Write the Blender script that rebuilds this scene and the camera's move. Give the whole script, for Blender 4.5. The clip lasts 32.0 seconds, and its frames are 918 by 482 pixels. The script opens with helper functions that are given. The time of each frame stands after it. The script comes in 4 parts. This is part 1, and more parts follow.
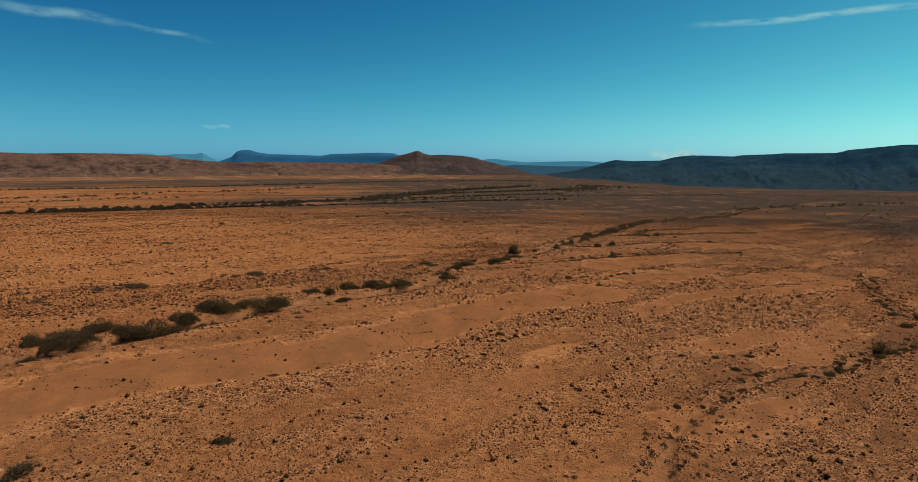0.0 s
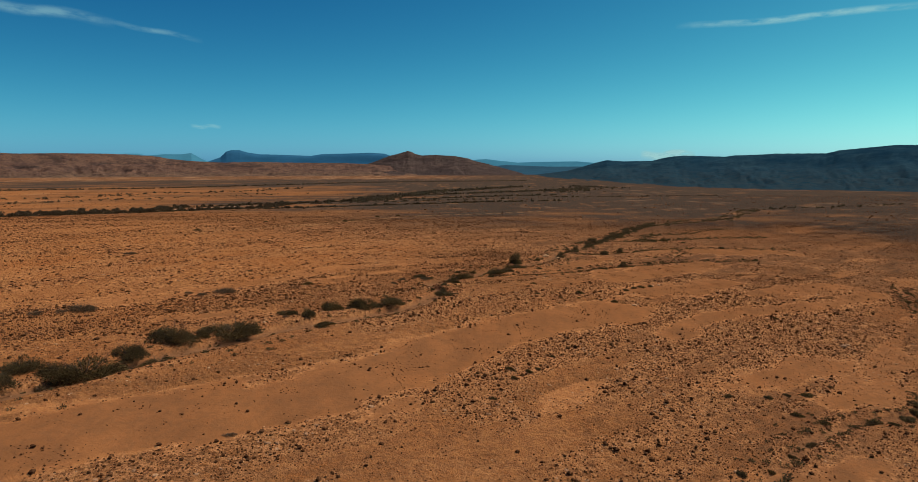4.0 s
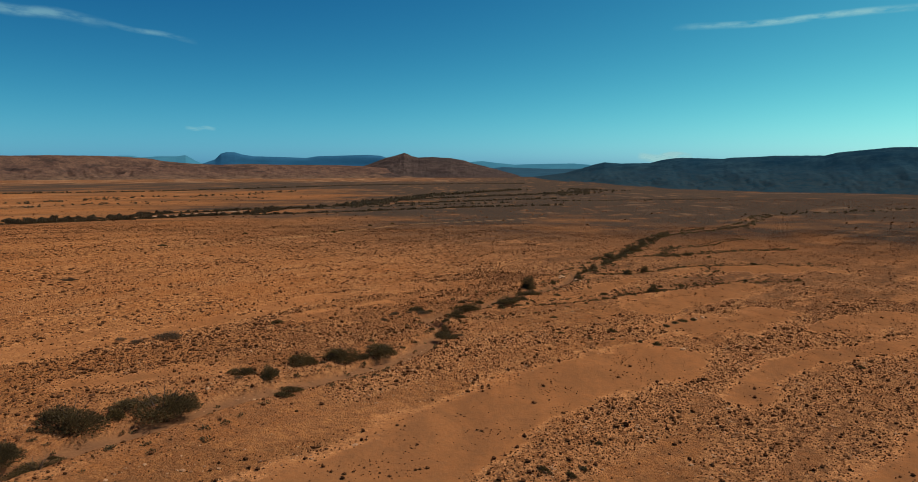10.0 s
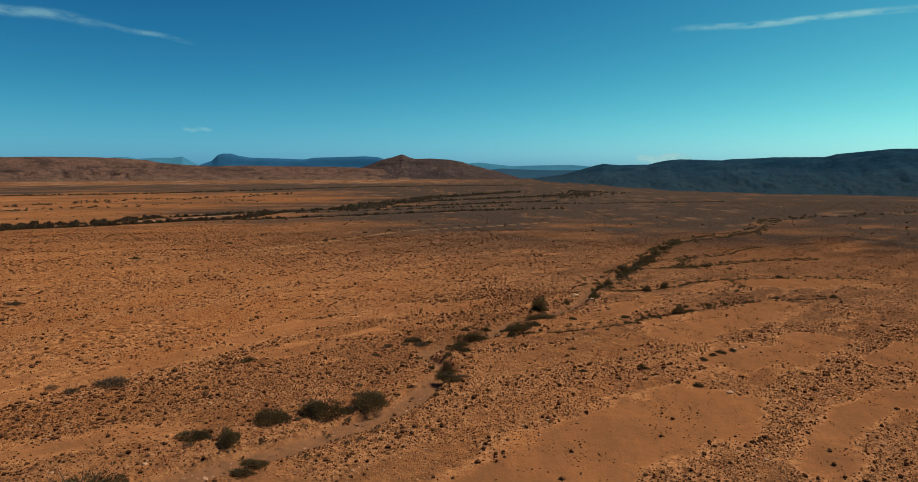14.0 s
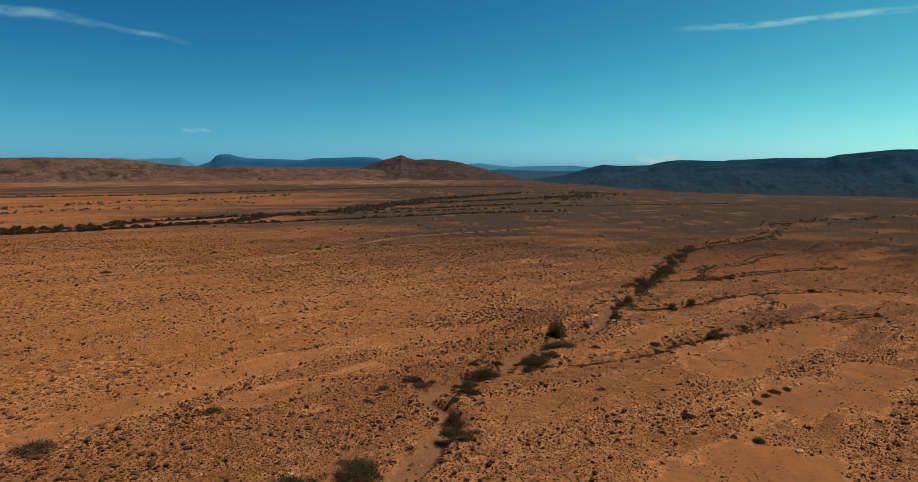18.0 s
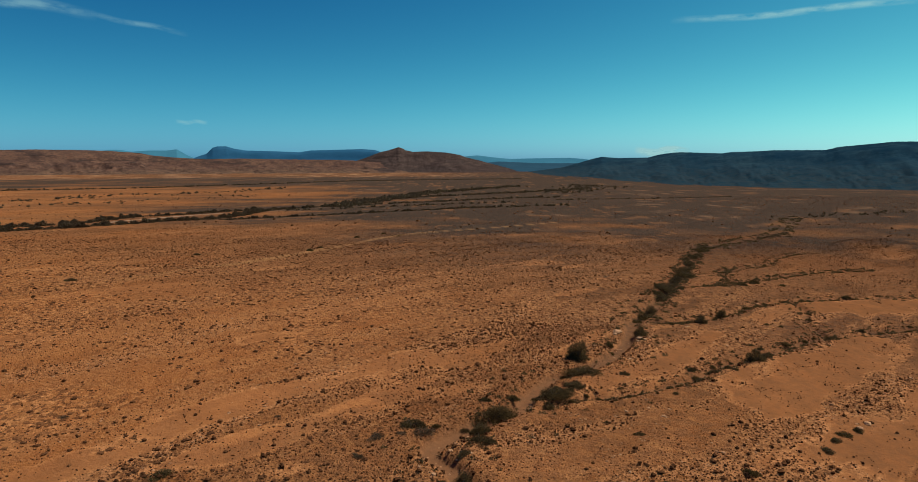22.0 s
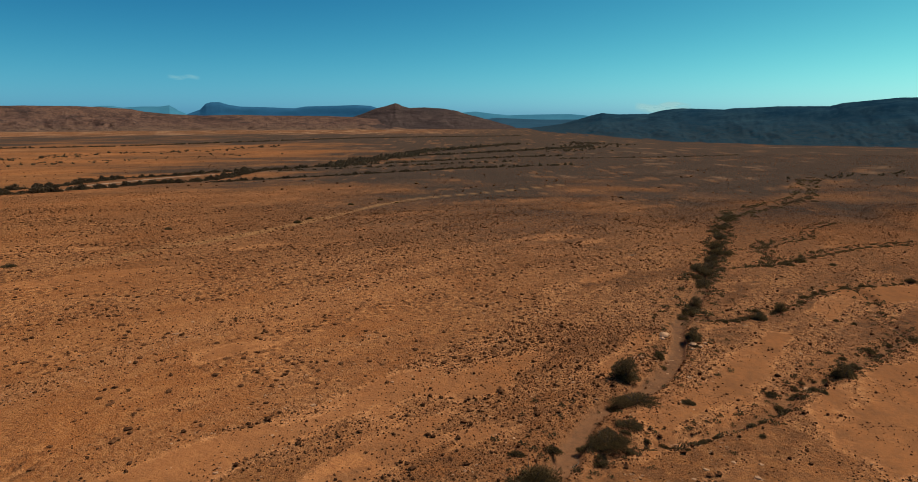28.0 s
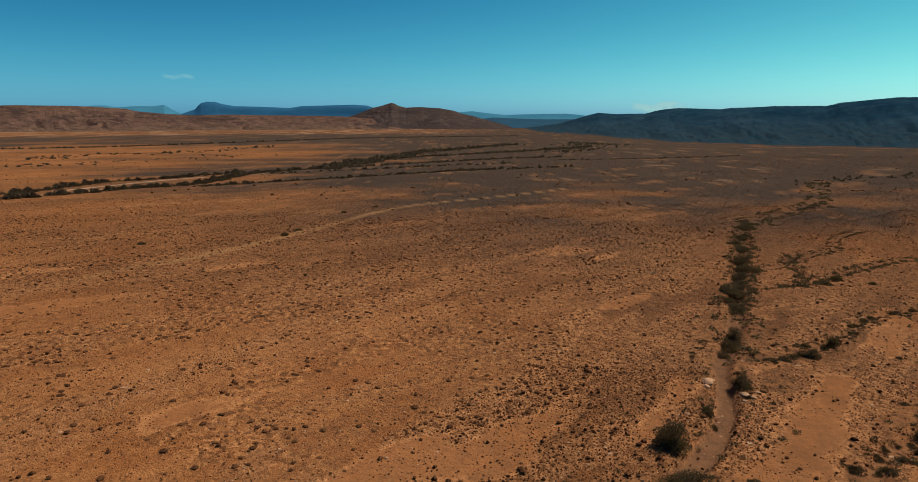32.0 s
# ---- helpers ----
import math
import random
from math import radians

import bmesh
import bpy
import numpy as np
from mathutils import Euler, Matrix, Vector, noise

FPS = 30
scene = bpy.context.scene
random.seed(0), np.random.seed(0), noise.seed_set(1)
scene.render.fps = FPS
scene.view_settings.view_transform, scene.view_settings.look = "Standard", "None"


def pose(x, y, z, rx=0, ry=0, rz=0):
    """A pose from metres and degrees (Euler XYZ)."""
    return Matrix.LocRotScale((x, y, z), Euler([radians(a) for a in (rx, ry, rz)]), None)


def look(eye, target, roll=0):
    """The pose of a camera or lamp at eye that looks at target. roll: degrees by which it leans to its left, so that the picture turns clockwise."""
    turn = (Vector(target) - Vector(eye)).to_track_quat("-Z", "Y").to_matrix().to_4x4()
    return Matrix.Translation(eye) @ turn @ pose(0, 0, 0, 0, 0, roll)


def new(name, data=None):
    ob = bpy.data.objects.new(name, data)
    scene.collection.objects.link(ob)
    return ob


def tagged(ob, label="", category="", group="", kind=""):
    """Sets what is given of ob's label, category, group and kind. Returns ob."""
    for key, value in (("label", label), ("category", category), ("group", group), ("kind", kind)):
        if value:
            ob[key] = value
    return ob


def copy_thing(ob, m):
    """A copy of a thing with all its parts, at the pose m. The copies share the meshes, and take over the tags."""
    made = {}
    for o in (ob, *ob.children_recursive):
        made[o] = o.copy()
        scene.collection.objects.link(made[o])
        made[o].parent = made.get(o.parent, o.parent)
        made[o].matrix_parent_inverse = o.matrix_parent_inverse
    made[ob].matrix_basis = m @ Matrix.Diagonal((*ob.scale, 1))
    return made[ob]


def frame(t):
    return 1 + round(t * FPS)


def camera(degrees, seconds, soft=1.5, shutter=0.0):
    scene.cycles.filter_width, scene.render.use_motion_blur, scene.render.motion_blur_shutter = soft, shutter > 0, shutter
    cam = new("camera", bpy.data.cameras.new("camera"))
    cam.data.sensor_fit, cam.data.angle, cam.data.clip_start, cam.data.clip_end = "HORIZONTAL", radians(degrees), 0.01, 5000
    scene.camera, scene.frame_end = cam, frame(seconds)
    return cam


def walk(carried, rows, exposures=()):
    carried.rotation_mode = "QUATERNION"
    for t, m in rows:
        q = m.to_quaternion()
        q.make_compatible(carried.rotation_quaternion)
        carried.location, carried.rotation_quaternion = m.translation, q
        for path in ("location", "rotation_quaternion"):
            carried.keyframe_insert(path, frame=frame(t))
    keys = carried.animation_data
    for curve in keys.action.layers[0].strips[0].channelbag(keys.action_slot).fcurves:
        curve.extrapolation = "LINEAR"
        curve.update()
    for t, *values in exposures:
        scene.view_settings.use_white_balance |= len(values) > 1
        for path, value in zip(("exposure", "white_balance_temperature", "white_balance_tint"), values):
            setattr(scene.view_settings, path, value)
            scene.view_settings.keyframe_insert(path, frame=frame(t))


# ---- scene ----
cam = camera(70.1, 32.0, soft=0.9)
# seconds, place in metres, tilt below level and turn to the west in degrees
PATH = [
    (0, 0.00, 0.00, 28.00, -6.455, 0.148),
    (0.5, -0.23, 1.96, 28.01, -6.445, 0.061),
    (1, -0.44, 3.94, 28.03, -6.446, -0.021),
    (1.5, -0.64, 5.94, 28.06, -6.457, -0.091),
    (2, -0.82, 7.95, 28.10, -6.466, -0.180),
    (2.5, -0.99, 9.98, 28.15, -6.465, -0.318),
    (3, -1.15, 12.02, 28.21, -6.457, -0.462),
    (3.5, -1.29, 14.07, 28.28, -6.448, -0.569),
    (5.5, -1.79, 22.36, 28.63, -6.401, -0.697),
    (6, -1.90, 24.45, 28.73, -6.382, -0.728),
    (6.5, -2.00, 26.53, 28.84, -6.365, -0.754),
    (7, -2.10, 28.62, 28.95, -6.349, -0.789),
    (7.5, -2.19, 30.71, 29.06, -6.337, -0.833),
    (8, -2.28, 32.79, 29.18, -6.329, -0.871),
    (8.5, -2.36, 34.87, 29.30, -6.315, -0.898),
    (9, -2.45, 36.95, 29.43, -6.295, -0.917),
    (9.5, -2.53, 39.02, 29.56, -6.280, -0.934),
    (10, -2.61, 41.09, 29.68, -6.272, -0.960),
    (10.5, -2.69, 43.15, 29.81, -6.263, -0.996),
    (11, -2.77, 45.20, 29.94, -6.253, -1.033),
    (11.5, -2.85, 47.24, 30.07, -6.238, -1.067),
    (12, -2.93, 49.28, 30.20, -6.216, -1.099),
    (12.5, -3.01, 51.31, 30.33, -6.195, -1.125),
    (13, -3.09, 53.32, 30.47, -6.179, -1.137),
    (13.5, -3.18, 55.33, 30.59, -6.168, -1.142),
    (14, -3.26, 57.32, 30.72, -6.156, -1.151),
    (14.5, -3.35, 59.31, 30.85, -6.137, -1.167),
    (16.5, -3.74, 67.13, 31.35, -6.117, -1.219),
    (17, -3.84, 69.05, 31.47, -6.129, -1.211),
    (17.5, -3.95, 70.96, 31.59, -6.124, -1.209),
    (18, -4.06, 72.87, 31.71, -6.108, -1.211),
    (18.5, -4.17, 74.76, 31.82, -6.089, -1.216),
    (19, -4.28, 76.64, 31.93, -6.069, -1.222),
    (19.5, -4.40, 78.50, 32.04, -6.054, -1.228),
    (20, -4.53, 80.36, 32.15, -6.059, -1.236),
    (20.5, -4.65, 82.21, 32.26, -6.097, -1.250),
    (21, -4.78, 84.05, 32.37, -6.151, -1.292),
    (21.5, -4.91, 85.88, 32.47, -6.202, -1.371),
    (22, -5.04, 87.70, 32.57, -6.791, -1.418),
    (22.5, -5.17, 89.51, 32.67, -7.362, -1.677),
    (23, -5.31, 91.31, 32.77, -7.956, -1.822),
    (23.5, -5.45, 93.11, 32.87, -8.510, -1.785),
    (24, -5.59, 94.91, 32.97, -9.097, -1.572),
    (24.5, -5.73, 96.70, 33.07, -9.651, -1.479),
    (25, -5.87, 98.48, 33.17, -10.214, -1.531),
    (25.5, -6.00, 100.27, 33.26, -10.435, -1.540),
    (27.5, -6.55, 107.40, 33.66, -10.540, -1.614),
    (28, -6.68, 109.19, 33.76, -10.541, -1.643),
    (28.5, -6.81, 110.99, 33.87, -10.543, -1.673),
    (29, -6.93, 112.79, 33.98, -10.548, -1.720),
    (29.5, -7.05, 114.60, 34.09, -10.558, -1.780),
    (30, -7.16, 116.43, 34.20, -10.571, -1.830),
    (30.5, -7.26, 118.26, 34.32, -10.582, -1.864),
    (31, -7.36, 120.11, 34.44, -10.590, -1.894),
    (31.5, -7.45, 121.97, 34.57, -10.590, -1.930),
    (32, -7.53, 123.85, 34.71, -10.579, -1.975),
]
walk(cam, [(t, pose(x, y, z, 90 + tilt, 0, turn)) for t, x, y, z, tilt, turn in PATH])

# ---- light: clear winter sky, sun ahead and to the east ----
SUN_AZ, SUN_EL = 68.0, 50.0
world = bpy.data.worlds.new("sky")
scene.world = world
world.use_nodes = True
wn = world.node_tree.nodes
wl = world.node_tree.links
sky = wn.new("ShaderNodeTexSky")
sky.sky_type, sky.sun_disc = "NISHITA", False
sky.sun_elevation, sky.sun_rotation = radians(SUN_EL), radians(SUN_AZ)
sky.altitude, sky.air_density, sky.dust_density, sky.ozone_density = 900, 1.0, 1.2, 1.0
# the film's teal sky: red deepened, blue evened out from zenith to horizon
split, joined = wn.new("ShaderNodeSeparateColor"), wn.new("ShaderNodeCombineColor")
wl.new(sky.outputs["Color"], split.inputs["Color"])
for source, target, power, gain in (("Red", "Red", 2.42, 0.0295), ("Green", "Green", 1.76, 0.228), ("Green", "Blue", 0.97, 1.33)):
    raised, scaled = wn.new("ShaderNodeMath"), wn.new("ShaderNodeMath")
    raised.operation, scaled.operation = "POWER", "MULTIPLY"
    raised.inputs[1].default_value, scaled.inputs[1].default_value = power, gain
    wl.new(split.outputs[source], raised.inputs[0])
    wl.new(raised.outputs[0], scaled.inputs[0])
    if target == "Red":
        reddish = scaled
    if target == "Green":
        # the milky band over the horizon is as green as it is red
        milky = wn.new("ShaderNodeMath")
        milky.operation = "MULTIPLY_ADD"
        milky.inputs[1].default_value = 0.32
        wl.new(reddish.outputs[0], milky.inputs[0])
        wl.new(scaled.outputs[0], milky.inputs[2])
        scaled = milky
    wl.new(scaled.outputs[0], joined.inputs[target])
wl.new(joined.outputs["Color"], wn["Background"].inputs["Color"])
wn["Background"].inputs["Strength"].default_value = 0.077

sun = new("sun", bpy.data.lights.new("sun", "SUN"))
sun.data.energy, sun.data.angle, sun.data.color = 4.42, radians(0.53), (1.0, 0.93, 0.82)
az, el = radians(SUN_AZ), radians(SUN_EL)
sun.matrix_world = look((0, 0, 0), (-math.sin(az) * math.cos(el), -math.cos(az) * math.cos(el), -math.sin(el)))

# ---- materials ----
def material(name, rough=0.9):
    m = bpy.data.materials.new(name)
    m.use_nodes = True
    t = m.node_tree
    b = t.nodes["Principled BSDF"]
    b.inputs["Roughness"].default_value = rough
    b.inputs["Specular IOR Level"].default_value = 0.0
    return m, t, b


def node(t, kind, **inputs):
    n = t.nodes.new("ShaderNode" + kind)
    for key, value in inputs.items():
        n.inputs[key.replace("_", " ")].default_value = value
    return n


def noise_at(t, scale, detail=4.0, rough=0.55, stretch=None, turn=0.0):
    """Noise in world metres; scale in features per metre; stretch and turn lay it along a direction."""
    pos = t.nodes.new("ShaderNodeNewGeometry").outputs["Position"]
    if stretch:
        mp = node(t, "Mapping")
        mp.inputs["Rotation"].default_value = (0, 0, radians(turn))
        mp.inputs["Scale"].default_value = stretch
        t.links.new(pos, mp.inputs["Vector"])
        pos = mp.outputs["Vector"]
    n = node(t, "TexNoise", Scale=scale, Detail=detail, Roughness=rough)
    t.links.new(pos, n.inputs["Vector"])
    return n.outputs["Fac"]


def band(t, value, low, high, to_low=0.0, to_high=1.0):
    n = node(t, "MapRange", From_Min=low, From_Max=high, To_Min=to_low, To_Max=to_high)
    t.links.new(value, n.inputs["Value"])
    return n.outputs["Result"]


def times(t, a, b):
    n = t.nodes.new("ShaderNodeMath")
    n.operation = "MULTIPLY"
    for k, v in enumerate((a, b)):
        if isinstance(v, float):
            n.inputs[k].default_value = v
        else:
            t.links.new(v, n.inputs[k])
    return n.outputs[0]


def mix(t, fac, a, b):
    n = t.nodes.new("ShaderNodeMix")
    n.data_type = "RGBA"
    for key, v in (("Factor", fac), ("A", a), ("B", b)):
        if isinstance(v, float):
            n.inputs[key].default_value = v
        elif isinstance(v, tuple):
            n.inputs[key].default_value = (*v, 1)
        else:
            t.links.new(v, n.inputs[key])
    return n.outputs["Result"]


def attribute(t, name):
    n = t.nodes.new("ShaderNodeAttribute")
    n.attribute_name = name
    return n.outputs["Fac"]


def bump(t, b, height, strength=0.4, distance=0.1):
    n = node(t, "Bump", Strength=strength, Distance=distance)
    t.links.new(height, n.inputs["Height"])
    t.links.new(n.outputs["Normal"], b.inputs["Normal"])


def soil_material():
    m, t, b = material("red_soil", 0.95)
    big = noise_at(t, 0.018, 5, 0.6, (1, 0.28, 1), -43)
    mid = noise_at(t, 0.09, 5, 0.6, (1, 0.35, 1), -43)
    patch = noise_at(t, 0.35, 5, 0.65, (1, 0.5, 1), -43)
    fine = noise_at(t, 1.3, 6, 0.7)
    grit = noise_at(t, 6.0, 3, 0.6)
    bare, stony, scrub = attribute(t, "pan"), attribute(t, "stony"), attribute(t, "scrub")
    c = mix(t, band(t, big, 0.36, 0.66), (0.428, 0.150, 0.041), (0.325, 0.113, 0.035))
    c = mix(t, band(t, mid, 0.46, 0.66, 0.0, 0.7), c, (0.470, 0.192, 0.068))
    c = mix(t, band(t, patch, 0.50, 0.68, 0.0, 0.35), c, (0.235, 0.085, 0.031))
    c = mix(t, band(t, fine, 0.46, 0.62, 0.0, 0.42), c, (0.205, 0.072, 0.027))
    c = mix(t, band(t, grit, 0.50, 0.75, 0.0, 0.45), c, (0.47, 0.24, 0.12))
    # bare pans: smooth brown silt
    stain = band(t, noise_at(t, 0.22, 5, 0.65, (1, 0.45, 1), -43), 0.36, 0.66)
    c = mix(t, times(t, bare, 0.82), c, mix(t, stain, (0.175, 0.073, 0.030), (0.265, 0.103, 0.037)))
    # loose orange sand round the pans
    c = mix(t, times(t, attribute(t, "rim"), 0.75), c, mix(t, band(t, fine, 0.4, 0.65), (0.48, 0.190, 0.064), (0.36, 0.130, 0.043)))
    # hummocks of the open plain: sunlit tops and shaded sides painted as pale and dark flecks
    west = attribute(t, "hummocks")
    c = mix(t, times(t, times(t, west, band(t, noise_at(t, 1.25, 2, 0.6, (1, 0.8, 1), -20), 0.54, 0.58)), 0.75), c, (0.62, 0.262, 0.094))
    c = mix(t, times(t, times(t, west, band(t, noise_at(t, 1.45, 2, 0.6, (1, 0.8, 1), -30), 0.53, 0.57)), 0.72), c, (0.115, 0.046, 0.021))
    # low scrub and dry grass too fine to stand as plants
    c = mix(t, times(t, times(t, band(t, noise_at(t, 1.9, 5, 0.85), 0.52, 0.60), scrub), 0.30), c, (0.150, 0.058, 0.023))
    c = mix(t, times(t, times(t, band(t, noise_at(t, 2.7, 4, 0.85, (1, 1, 1), 20), 0.56, 0.66), scrub), 0.7), c, (0.50, 0.235, 0.095))
    # sandy wash beds
    c = mix(t, times(t, attribute(t, "bed"), 0.9), c, (0.235, 0.105, 0.046))
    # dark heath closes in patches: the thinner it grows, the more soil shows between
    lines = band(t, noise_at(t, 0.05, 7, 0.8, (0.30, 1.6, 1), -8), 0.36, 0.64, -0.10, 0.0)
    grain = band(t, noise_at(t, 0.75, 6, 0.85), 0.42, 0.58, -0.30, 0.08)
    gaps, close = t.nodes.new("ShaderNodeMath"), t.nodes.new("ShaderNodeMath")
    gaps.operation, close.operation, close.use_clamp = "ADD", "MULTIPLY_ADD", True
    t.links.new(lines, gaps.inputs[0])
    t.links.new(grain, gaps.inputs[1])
    t.links.new(attribute(t, "heath_haze"), close.inputs[0])
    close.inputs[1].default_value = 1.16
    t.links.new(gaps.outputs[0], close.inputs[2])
    # where thickest, far off, the tone turns darker and cooler: distance haze painted in
    heath_haze = mix(t, band(t, attribute(t, "heath_haze"), 0.6, 0.95), (0.108, 0.056, 0.031), (0.060, 0.044, 0.033))
    c = mix(t, close.outputs[0], c, heath_haze)
    # pale track and far flats
    c = mix(t, times(t, attribute(t, "track"), 0.45), c, (0.46, 0.235, 0.095))
    # pale lime crusts and stone litter
    c = mix(t, times(t, times(t, stony, band(t, noise_at(t, 1.1, 6, 0.8), 0.44, 0.54)), 0.9), c, (0.61, 0.262, 0.102))
    c = mix(t, times(t, times(t, stony, band(t, noise_at(t, 2.1, 5, 0.8), 0.52, 0.58)), 0.75), c, (0.150, 0.062, 0.028))
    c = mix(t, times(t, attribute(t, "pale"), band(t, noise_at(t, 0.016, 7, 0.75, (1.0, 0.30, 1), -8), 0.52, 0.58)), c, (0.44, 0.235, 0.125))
    t.links.new(c, b.inputs["Base Color"])
    h = t.nodes.new("ShaderNodeMath")
    h.operation = "ADD"
    t.links.new(fine, h.inputs[0])
    t.links.new(times(t, noise_at(t, 2.6, 4, 0.7), 0.9), h.inputs[1])
    rugged = t.nodes.new("ShaderNodeMath")
    rugged.operation = "ADD"
    t.links.new(h.outputs[0], rugged.inputs[0])
    t.links.new(times(t, times(t, noise_at(t, 1.9, 5, 0.85), scrub), 2.5), rugged.inputs[1])
    calm = node(t, "Bump", Distance=0.28)
    t.links.new(band(t, bare, 0.0, 1.0, 0.9, 0.3), calm.inputs["Strength"])
    t.links.new(rugged.outputs[0], calm.inputs["Height"])
    t.links.new(calm.outputs["Normal"], b.inputs["Normal"])
    return m


def leaf_material(name, dark, light, rough=0.75):
    """Foliage: tone from leaf to leaf and from plant to plant."""
    m, t, b = material(name, rough)
    info = t.nodes.new("ShaderNodeObjectInfo").outputs["Random"]
    isle = t.nodes.new("ShaderNodeNewGeometry").outputs["Random Per Island"]
    c = mix(t, isle, dark, light)
    c = mix(t, band(t, info, 0.0, 1.0, 0.0, 0.4), c, (0.150, 0.108, 0.064))
    c = mix(t, band(t, noise_at(t, 0.5, 2), 0.4, 0.7, 0.0, 0.35), c, dark)
    t.links.new(c, b.inputs["Base Color"])
    # thin leaves let some of the sun through
    thin, both = node(t, "BsdfTranslucent"), t.nodes.new("ShaderNodeMixShader")
    t.links.new(c, thin.inputs["Color"])
    both.inputs["Fac"].default_value = 0.35
    t.links.new(b.outputs[0], both.inputs[1])
    t.links.new(thin.outputs[0], both.inputs[2])
    t.links.new(both.outputs[0], t.nodes["Material Output"].inputs["Surface"])
    return m


def shrub_material(name, tones):
    """Dry dwarf shrubs: a tone for each plant from its own attribute."""
    m, t, b = material(name, 0.9)
    c = mix(t, attribute(t, "tone"), tones[0], tones[1])
    isle = t.nodes.new("ShaderNodeNewGeometry").outputs["Random Per Island"]
    c = mix(t, band(t, isle, 0, 1, 0.0, 0.4), c, tones[2])
    t.links.new(c, b.inputs["Base Color"])
    thin, both = node(t, "BsdfTranslucent"), t.nodes.new("ShaderNodeMixShader")
    t.links.new(c, thin.inputs["Color"])
    both.inputs["Fac"].default_value = 0.25
    t.links.new(b.outputs[0], both.inputs[1])
    t.links.new(thin.outputs[0], both.inputs[2])
    t.links.new(both.outputs[0], t.nodes["Material Output"].inputs["Surface"])
    return m


def bark_material():
    m, t, b = material("grey_bark", 0.9)
    c = mix(t, noise_at(t, 14, 4, 0.7, (1, 1, 0.2)), (0.045, 0.034, 0.026), (0.13, 0.10, 0.08))
    t.links.new(c, b.inputs["Base Color"])
    return m


def stone_material():
    m, t, b = material("pale_stone", 0.85)
    isle = t.nodes.new("ShaderNodeNewGeometry").outputs["Random Per Island"]
    c = mix(t, isle, (0.28, 0.130, 0.062), (0.55, 0.300, 0.155))
    c = mix(t, band(t, noise_at(t, 6, 5, 0.7), 0.45, 0.65, 0.0, 0.6), c, (0.15, 0.085, 0.055))
    t.links.new(c, b.inputs["Base Color"])
    bump(t, b, noise_at(t, 12, 5, 0.7), 0.5, 0.05)
    return m


def hill_material(name, low, high, rock, scrub, amount, apron=None, relief=14.0):
    """Hillside: slope soil, rock bands that follow the level, painted spur shading, and scattered scrub."""
    m, t, b = material(name, 0.95)
    c = mix(t, band(t, noise_at(t, 0.006, 6, 0.65), 0.35, 0.65), low, high)
    ledge = band(t, noise_at(t, 0.010, 7, 0.75, (0.6, 0.6, 5.0)), 0.52, 0.60)
    c = mix(t, times(t, ledge, 0.85), c, rock)
    # shading of spurs and gullies, painted as steep darker streaks
    spurs = band(t, noise_at(t, 0.016, 5, 0.7, (1.6, 1.6, 0.5)), 0.46, 0.58)
    c = mix(t, times(t, spurs, 0.55), c, rock)
    spots = band(t, noise_at(t, 0.11, 6, 0.8), 0.50, 0.58)
    c = mix(t, times(t, spots, amount), c, scrub)
    if apron:
        # outwash at the foot, reaching up between the spurs; the escarpment's is a haze tone
        level = t.nodes.new("ShaderNodeSeparateXYZ")
        t.links.new(t.nodes.new("ShaderNodeNewGeometry").outputs["Position"], level.inputs[0])
        uneven = t.nodes.new("ShaderNodeMath")
        uneven.operation = "MULTIPLY_ADD"
        t.links.new(noise_at(t, 0.008, 6, 0.7), uneven.inputs[0])
        uneven.inputs[1].default_value = 45.0
        t.links.new(level.outputs["Z"], uneven.inputs[2])
        c = mix(t, band(t, uneven.outputs[0], apron[1], apron[2], 0.85, 0.0), c, mix(t, band(t, noise_at(t, 0.03, 6, 0.75), 0.45, 0.60), apron[0], scrub))
    t.links.new(c, b.inputs["Base Color"])
    bump(t, b, noise_at(t, 0.025, 7, 0.75), 1.0, relief)
    return m


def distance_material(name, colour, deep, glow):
    """Far mountains: a backdrop with blue air haze painted into its colour and slight glow."""
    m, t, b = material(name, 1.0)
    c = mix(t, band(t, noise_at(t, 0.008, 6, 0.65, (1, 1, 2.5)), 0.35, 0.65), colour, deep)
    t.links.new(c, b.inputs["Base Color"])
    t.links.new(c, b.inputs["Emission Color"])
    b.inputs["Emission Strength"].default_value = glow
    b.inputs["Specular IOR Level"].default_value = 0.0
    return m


SOIL = soil_material()
LEAF = leaf_material("thorn_leaf", (0.052, 0.035, 0.018), (0.230, 0.148, 0.056))
LEAF_DRY = leaf_material("dry_leaf", (0.130, 0.080, 0.046), (0.220, 0.140, 0.080))
LEAF_FAR = leaf_material("river_leaf", (0.075, 0.050, 0.028), (0.150, 0.100, 0.056))
SHRUB = shrub_material("dwarf_shrub", ((0.090, 0.037, 0.017), (0.255, 0.103, 0.041), (0.112, 0.053, 0.025)))
BARK = bark_material()
STONE = stone_material()
HILL_RED = hill_material("red_hillside", (0.140, 0.074, 0.050), (0.205, 0.107, 0.068), (0.056, 0.037, 0.032), (0.064, 0.043, 0.033), 0.65, ((0.215, 0.122, 0.074), 10.0, 36.0))
HILL_BROWN = hill_material("brown_hillside", (0.072, 0.050, 0.043), (0.112, 0.072, 0.056), (0.052, 0.034, 0.030), (0.040, 0.032, 0.028), 0.7)
